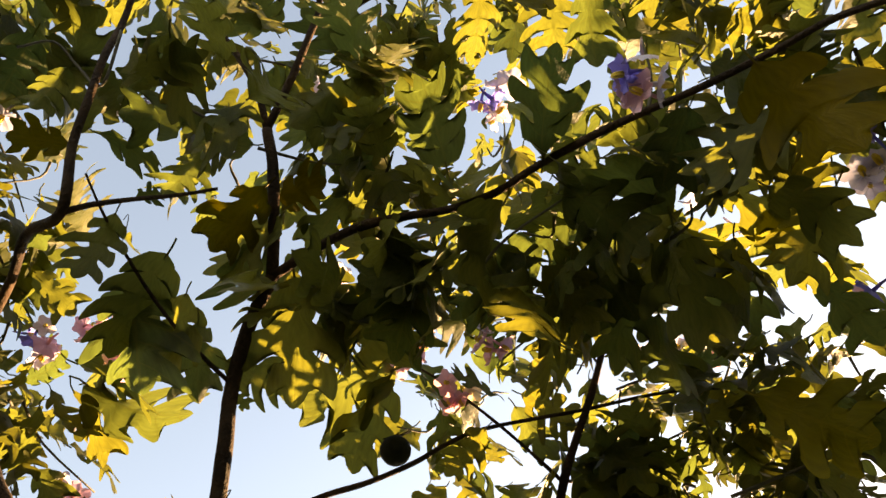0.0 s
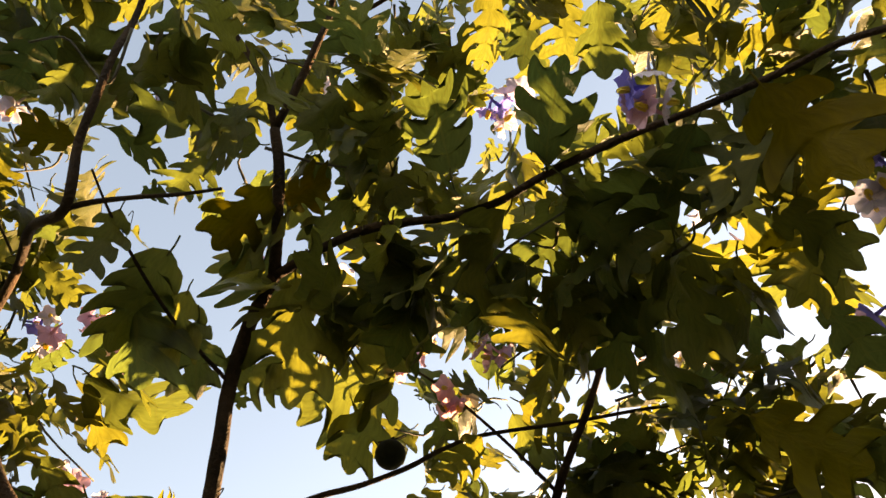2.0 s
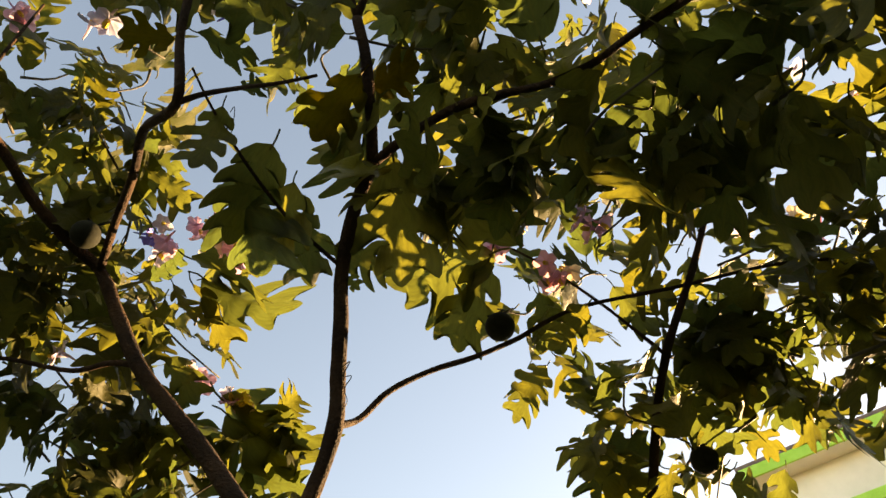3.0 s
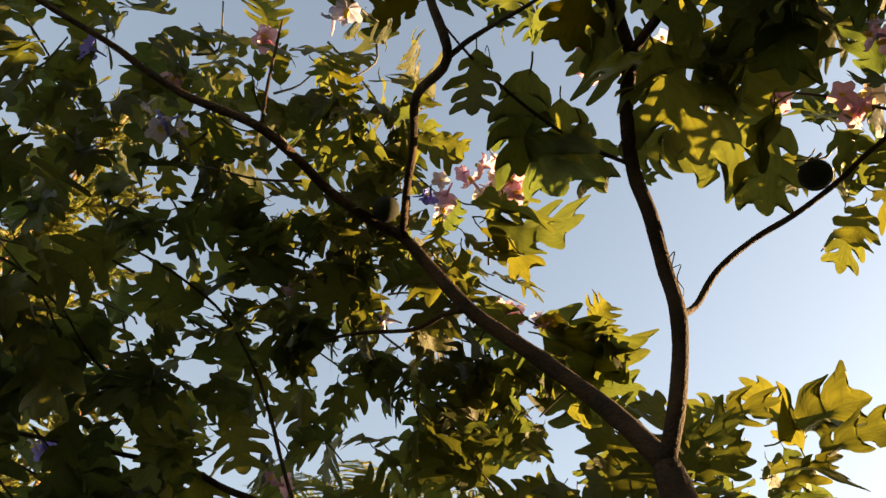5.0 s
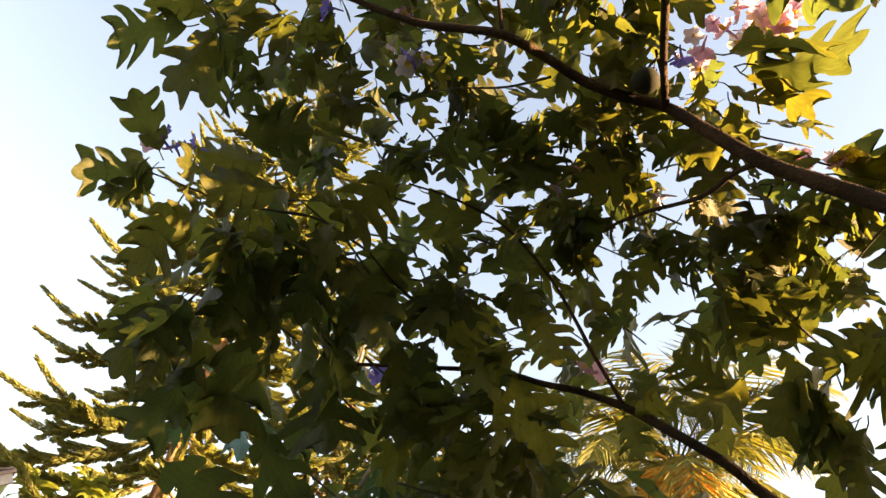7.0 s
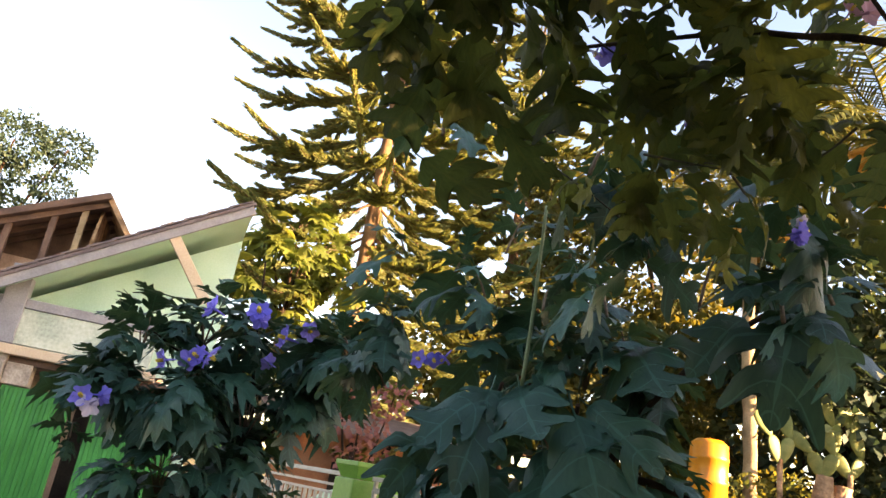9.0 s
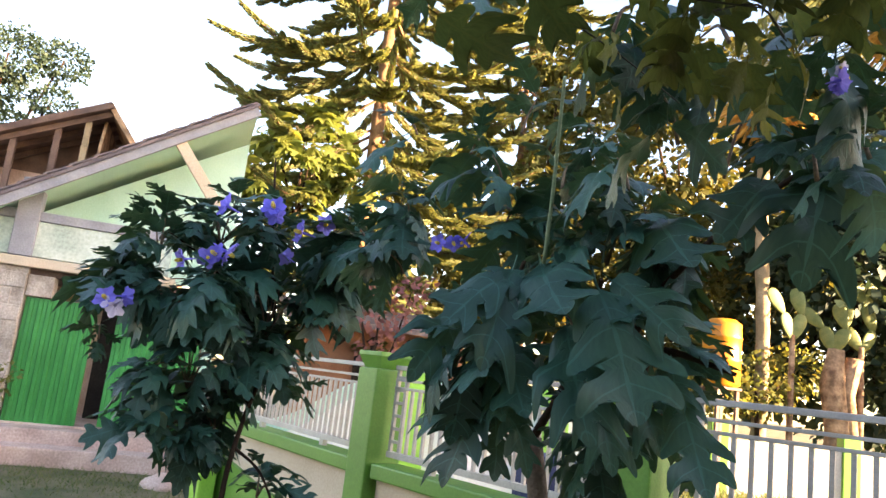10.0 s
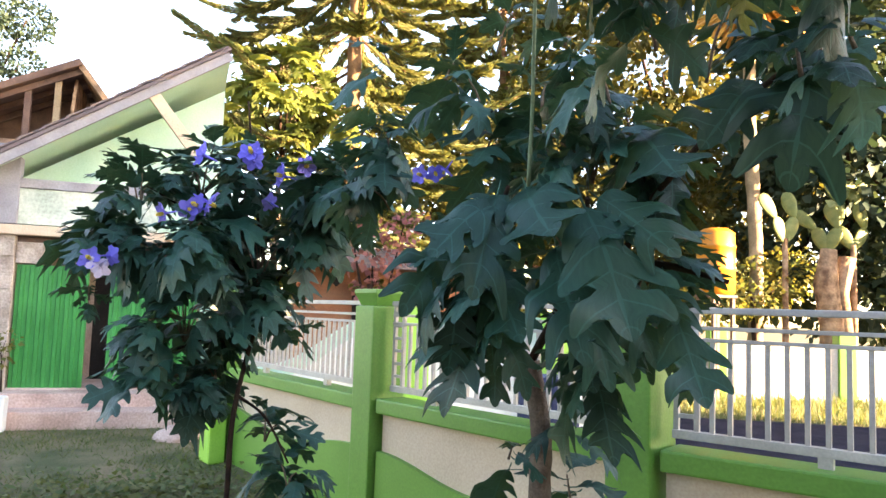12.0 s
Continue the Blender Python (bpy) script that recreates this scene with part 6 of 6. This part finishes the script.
def norfolk_pine(place, height, reach, lean=0.0, seed=1, first=1.5):
    """Whorls of long level boughs that turn up at the tips, set with rope-like shoots."""
    rnd = random.Random(seed)
    pine = anchor("norfolk_pine", place, "tall pine with tiers of upturned boughs in low sunlight", "tree", "pines behind the house")
    part("trunk", tube([Vector((0.1 * math.sin(z * 0.5), 0, z)) for z in np.linspace(-0.1, height, 14)], height * 0.0085, 0.03, 10), M_PINEBARK, pine)
    needle = (np.array([(-0.13, 0, 0), (0.13, 0, 0), (0.1, 0.6, 0.05), (-0.1, 0.6, 0.05), (0, 1, 0.14)]), [(0, 1, 2, 3), (3, 2, 4)], np.array([(0, 0), (0, 0), (0, .6), (0, .6), (0, 1.0)]))
    meshes, kinds = [], 6
    for k in range(kinds):
        bough, mass = bmesh.new(), Mass()
        lift = rnd.uniform(0.35, 0.6)
        bend = rnd.uniform(-0.05, 0.05)
        line = [Vector((t, bend * math.sin(3 * t + k), -0.13 * math.sin(math.pi * t * 0.85) + lift * max(0, t - 0.72) ** 1.4)) for t in np.linspace(0, 1, 18)]
        tube(line, 0.009, 0.005, 6, 0.1, bough)
        shoots = [(line, 0.0, 0.03)]
        for j in range(15):
            t = 0.2 + 0.56 * (j + rnd.random()) / 15
            i = int(t * 17)
            p = line[i].lerp(line[i + 1], t * 17 - i)
            a = (-1, 1)[j % 2] * rnd.uniform(0.25, 0.75)
            n = rnd.uniform(0.09, 0.22) * (1.3 - 0.9 * t)
            way = Vector((math.cos(a), math.sin(a), rnd.uniform(-0.22, 0.05)))
            up = Vector((0.25 * math.cos(a), 0.25 * math.sin(a), rnd.uniform(0.2, 0.55)))
            tw = smooth([p, p + way * n * 0.45, p + way * n * 0.8 + up * n * 0.12, p + way * n + up * n * 0.42], 3)
            tube(tw, 0.006, 0.004, 4, 0, bough)
            shoots.append((tw, n, 0.02))
        for ln, n, thick in shoots:
            total = sum((b - a).length for a, b in zip(ln, ln[1:]))
            count = int(total * 1900)
            for c in range(count):
                t = c / count * (len(ln) - 1)
                i = int(t)
                if n == 0 and t / (len(ln) - 1) < 0.1:
                    continue
                p = ln[i].lerp(ln[i + 1], t - i)
                ahead = (ln[i + 1] - ln[i]).normalized()
                d = Vector((rnd.gauss(0, 0.6), rnd.gauss(0, 0.6), rnd.gauss(0.1, 0.6))).normalized()
                end = 1.0 - 0.55 * max(0, t / (len(ln) - 1) - 0.8) / 0.2
                p = p + d * thick * 0.55 * end
                out = (ahead * 1.5 + d * 0.6 * end).normalized()
                mass.add(needle, blade_pose(p, p + out * rnd.uniform(0.016, 0.026), rnd.uniform(0, 360), 1.2))
        meshes.append((mesh_of("bough", bough, M_PINEBARK), mass.mesh("needle_fringe", M_PINE)))
    z, k = first, 0
    while z < height * 0.985:
        t = z / height
        n = reach * (1.0 if t < 0.4 else max(0.06, 1 - ((t - 0.4) / 0.61) ** 2.6))
        for j in range(7):
            a = j * 2 * math.pi / 7 + k * 0.7 + rnd.uniform(-0.2, 0.2)
            bm_, nm = rnd.choice(meshes)
            b = new("bough", bm_)
            b.parent = pine
            b.matrix_basis = Matrix.Translation((0, 0, z + rnd.uniform(-0.15, 0.15))) @ Matrix.Rotation(a, 4, "Z") @ Matrix.Rotation(radians(rnd.uniform(12, 22) - 12 * t), 4, "Y") @ Matrix.Scale(n * rnd.uniform(0.86, 1.06), 4)
            nd = new("needle_fringe", nm)
            nd.parent = b
            tagged(nd, kind="stuff")
        z += 0.95 * (1 - 0.35 * t) * rnd.uniform(0.85, 1.15)
        k += 1
    return pine


def coconut_palm(place, height, reach, seed, fronds=19, label="coconut palm with drooping sunlit fronds"):
    rnd = random.Random(seed)
    palm = anchor("palm", place, label, "palm tree", "palms beyond the lane")
    trunk = tube([Vector((0.12 * math.sin(z * 0.7), 0.05 * z / height, z)) for z in np.linspace(-0.1, height, 40)], 0.17, 0.12, 12, 0.15)
    part("trunk", trunk, M_PALEBARK, palm, "pale ringed trunk")
    leaflet = (np.array([(-0.03, 0, 0), (0.03, 0, 0), (0.025, 0.5, -0.06), (-0.025, 0.5, -0.06), (0, 1, -0.3)]), [(0, 1, 2, 3), (3, 2, 4)], np.array([(0, 0), (0, 0), (0, .5), (0, .5), (0, 1.0)]))
    for k in range(fronds):
        a, lift = k * 2.4, rnd.uniform(-0.1, 1.25)
        mass = Mass()
        line, p, pitch = [], Vector((0, 0, 0)), lift
        for s in range(15):
            line.append(p.copy())
            p += Vector((math.cos(pitch), 0, math.sin(pitch))) * reach / 14
            pitch -= 0.085 + 0.03 * rnd.random()
        for s in range(56):
            t = 1.5 + s / 56 * 12.3
            i = int(t)
            q = line[i].lerp(line[min(i + 1, 14)], t - i)
            ahead = (line[min(i + 1, 14)] - line[i]).normalized() if i < 14 else Vector((1, 0, 0))
            for sd in (-1, 1):
                way = (ahead * 0.75 + Vector((0, sd, 0)) * 0.8 + Vector((0, 0, rnd.uniform(-0.3, 0.0)))).normalized()
                mass.add(leaflet, blade_pose(q, q + way * 0.32 * reach * math.sin(0.35 + 2.4 * s / 56), rnd.gauss(0, 25), 0.8))
        fr = part("frond", tube(line, 0.035, 0.006, 5, 0.05), M_PALM, palm)
        fr.location = (0.02, 0.05, height)
        fr.rotation_euler.z = a
        lf = new("leaflet_fringe", mass.mesh("leaflet_fringe", M_PALM))
        lf.parent = fr
        tagged(lf, kind="stuff")
    for k in range(6):                                   # dry flower bunches under the crown
        bm = bmesh.new()
        for j in range(34):
            w = Vector((rnd.gauss(0.75, 0.22), rnd.gauss(0, 0.28), rnd.gauss(-0.4, 0.25)))
            tube([Vector((0, 0, 0)), w * 0.5 + Vector((0, 0, 0.16)), w], 0.022, 0.042, 5, 0.2, bm)
        b = part("dry_flower_stalk", bm, M_DRY, palm, "orange dry flower bunch")
        b.location, b.rotation_euler = (0, 0.05, height - 0.15), (0, 0, k * 1.05 + 0.4)
    return palm


def leafy_tree(name, label, place, height, crowns, material, leaf_size, per, seed, bark=None, group=""):
    """Trunk with limbs to each crown clump; the crown is one mass of leaves with gaps."""
    rnd = random.Random(seed)
    t = anchor(name, place, label, "tree", group)
    part("trunk", tube([Vector((0.1 * math.sin(z), 0.08 * math.cos(1.3 * z), z)) for z in np.linspace(-0.1, height * 0.62, 9)], height * 0.022, height * 0.011, 9, 0.2), bark or M_BARK, t)
    mass = Mass()
    for c, r in crowns:
        c = Vector(c)
        start = Vector((0, 0, height * rnd.uniform(0.35, 0.6)))
        part("limb", tube(smooth((start, start.lerp(c, 0.5) + Vector((0, 0, -0.05 * height)), c), 5), height * 0.008, height * 0.003, 6, 0.2), bark or M_BARK, t)
        for _ in range(int(per * r * r)):
            d = Vector((rnd.gauss(0, 1), rnd.gauss(0, 1), rnd.gauss(0, 1))).normalized()
            b = c + Vector((d.x, d.y, d.z * 0.75)) * r * rnd.uniform(0.3, 1.0) ** 0.5 * (1 + 0.35 * noise.noise(d * 2.5 + c))
            w = (d + Vector((rnd.gauss(0, 0.5), rnd.gauss(0, 0.5), rnd.gauss(-0.3, 0.5)))).normalized()
            mass.add(PLAIN, blade_pose(b, b + w * leaf_size * rnd.uniform(0.7, 1.3), rnd.gauss(0, 50), 1.0))
    cr = new("crown", mass.mesh("crown", material))
    cr.parent = t
    tagged(cr, kind="stuff")
    return t


def cactus(place):
    rnd = random.Random(8)
    c = anchor("prickly_pear", place, "tall prickly pear cactus with pale sunlit pads", "cactus")
    pad = bmesh.new()
    bmesh.ops.create_uvsphere(pad, u_segments=14, v_segments=10, radius=1.0)
    for v in pad.verts:
        v.co = Vector((v.co.x * 0.19 * (0.75 + 0.25 * v.co.z), v.co.y * 0.035, v.co.z * 0.3 + 0.29))
    for f in pad.faces:
        f.smooth = True
    pm = mesh_of("pad", pad, M_CACTUS)
    for root, tall, tiers in (((0, -0.85), 3.1, 2), ((-0.1, 1.1), 3.1, 3), ((-0.25, 0.5), 3.0, 2)):
        tips = [(Vector((*root, tall)), 0.0)]
        part("trunk", tube([Vector((*root, -0.05)), Vector((*root, 1.2)), Vector((*root, tall + 0.1))], 0.08, 0.055, 8), M_STUMP, c)
        for depth in range(tiers):
            nxt = []
            for p, lean in tips:
                for side in ((-1, 1) if depth % 2 == 0 else (rnd.choice((-1, 1)),)):
                    l = lean * 0.6 + side * rnd.uniform(0.3, 0.85)
                    ob = new("pad", pm)
                    ob.parent = c
                    m = Matrix.Translation(p) @ Matrix.Rotation(rnd.uniform(-0.5, 0.5) + 1.1, 4, "Z") @ Matrix.Rotation(l, 4, "Y")
                    ob.matrix_basis = m
                    nxt.append((m @ Vector((0, 0, 0.56)), l))
            tips = nxt
    return c


norfolk_pine((-14.0, 2.9, 0), 21.0, 3.65, seed=3, first=2.6)
norfolk_pine((-19.0, 8.2, 0), 17.0, 4.0, seed=5, first=2.0)
coconut_palm((-13.2, 11.7, 0), 8.7, 2.0, 2, 13, "short fronded palm with a pale ringed trunk")
coconut_palm((-10.9, 13.4, 0), 10.3, 4.4, 7, 24)
cactus((-12.2, 12.5, 0))
leafy_tree("broadleaf_tree", "dark broadleaf tree far behind the shelter", (-30.0, -8.3, 0), 12.5, tuple(((0.6 * math.sin(k * 2.4), 2.3 * math.cos(k * 1.7), 4.2 + 0.5 * k), 1.15 + 0.3 * math.sin(k * 5)) for k in range(16)), M_FARDARK, 0.15, 1100, 21)
leafy_tree("broadleaf_tree", "dark dense tree beyond the roadside wall", (-13.6, 14.8, 0), 10.0, (((0.2, 0.6, 2.2), 1.7), ((0, 0, 5.0), 2.4), ((0.5, 2.2, 6.5), 2.4), ((0, -1.0, 8.0), 2.0), ((1.2, 1.4, 3.2), 2.0), ((-1.5, -1.7, 2.6), 1.5), ((-0.6, -1.2, 5.5), 1.3)), M_FARDARK, 0.3, 400, 22)
leafy_tree("broadleaf_tree", "sunlit tree behind the pines", (-19.0, 14.5, 0), 11.0, (((0, 0, 6.5), 2.6), ((0, -3.0, 5.0), 2.3), ((0, 2.5, 5.5), 2.3), ((0, -1.0, 9.0), 2.2), ((1, 4.5, 8.0), 2.2), ((0, -2.4, 11.6), 1.9), ((0, 1.4, 12.4), 1.9)), M_FAR, 0.3, 260, 23)
leafy_tree("broadleaf_tree", "sunlit tree behind the porch", (-17.5, 5.0, 0), 6.0, (((0, 0, 3.4), 1.7), ((0, 1.9, 3.0), 1.5), ((0, -1.5, 3.2), 1.3), ((0, 1.0, 4.9), 1.2)), M_FAR, 0.26, 190, 24)
leafy_tree("red_shrub", "reddish pink leaved shrub behind the fence", (-9.3, 2.3, 0), 2.9, (((0, 0, 2.2), 0.42), ((0.1, 0.35, 2.5), 0.3), ((0, -0.3, 2.5), 0.28), ((0, 0.1, 1.7), 0.35)), M_RED, 0.1, 900, 25)
leafy_tree("hedge_shrub", "sunlit clipped shrub behind the white wall", (-12.9, 11.4, 0), 3.2, (((0, 0, 2.1), 0.9), ((0.1, 0.8, 2.5), 0.75), ((0, -0.9, 1.9), 0.8)), M_HEDGE, 0.12, 900, 26)
cut = tube([Vector((-11.85, 12.4, -0.1)), Vector((-11.8, 12.46, 1.3)), Vector((-11.88, 12.38, 2.3)), Vector((-11.83, 12.42, 3.0))], 0.27, 0.19, 14, 0.5)
tube([Vector((-11.8, 12.7, -0.1)), Vector((-11.76, 12.74, 1.2)), Vector((-11.78, 12.68, 2.1)), Vector((-11.74, 12.8, 2.85))], 0.22, 0.15, 12, 0.5, cut)
part("cut_trunk", cut, M_STUMP)
tagged(bpy.data.objects["cut_trunk"], "sunlit stump of a cut tree with rough bark", "stump")
leafy_tree("broadleaf_tree", "sunlit tree between the pines", (-16.5, 7.6, 0), 7.5, (((0, 0, 4.2), 1.7), ((0, 1.5, 5.2), 1.4), ((0, -1.5, 4.8), 1.4), ((0.3, 0.3, 6.2), 1.3), ((0, 1.9, 3.2), 1.3), ((0, 1.3, 7.9), 1.4), ((0.2, 3.0, 9.2), 1.4), ((0, 0.4, 9.6), 1.2)), M_FAR, 0.2, 400, 27)
leafy_tree("broadleaf_tree", "sunlit tree behind the roadside wall", (-16.0, 11.0, 0), 6.0, (((0, 0, 3.3), 1.5), ((0, 1.3, 4.2), 1.2), ((0, -1.2, 4.0), 1.2), ((0, 2.4, 3.0), 1.2), ((0, 0.5, 5.6), 1.3)), M_FAR, 0.2, 800, 28)

# unseen row of trees, added to cut the low sky light from the south
for k in range(4):
    leafy_tree("shade_tree", "unseen dense dark tree added on the south side to block sky light", (-4.0 + 2.6 * k, -5.6 - 0.5 * (k % 2), 0), 3.2, tuple(((1.0 * math.sin(j * 2.2), 0.5 * math.cos(j * 2.9), 0.8 + 0.5 * j), 1.0) for j in range(4)), M_FARDARK, 0.2, 260, 50 + k, None, "trees behind the garden")
leafy_tree("garden_plant", "small yellow green plant beside the stone pillar", (-10.15, -1.95, 0.34), 0.7, (((0, 0, 0.42), 0.2), ((0.05, 0.1, 0.6), 0.15), ((0, -0.12, 0.55), 0.14)), M_HEDGE, 0.07, 1300, 61)
build_fence()
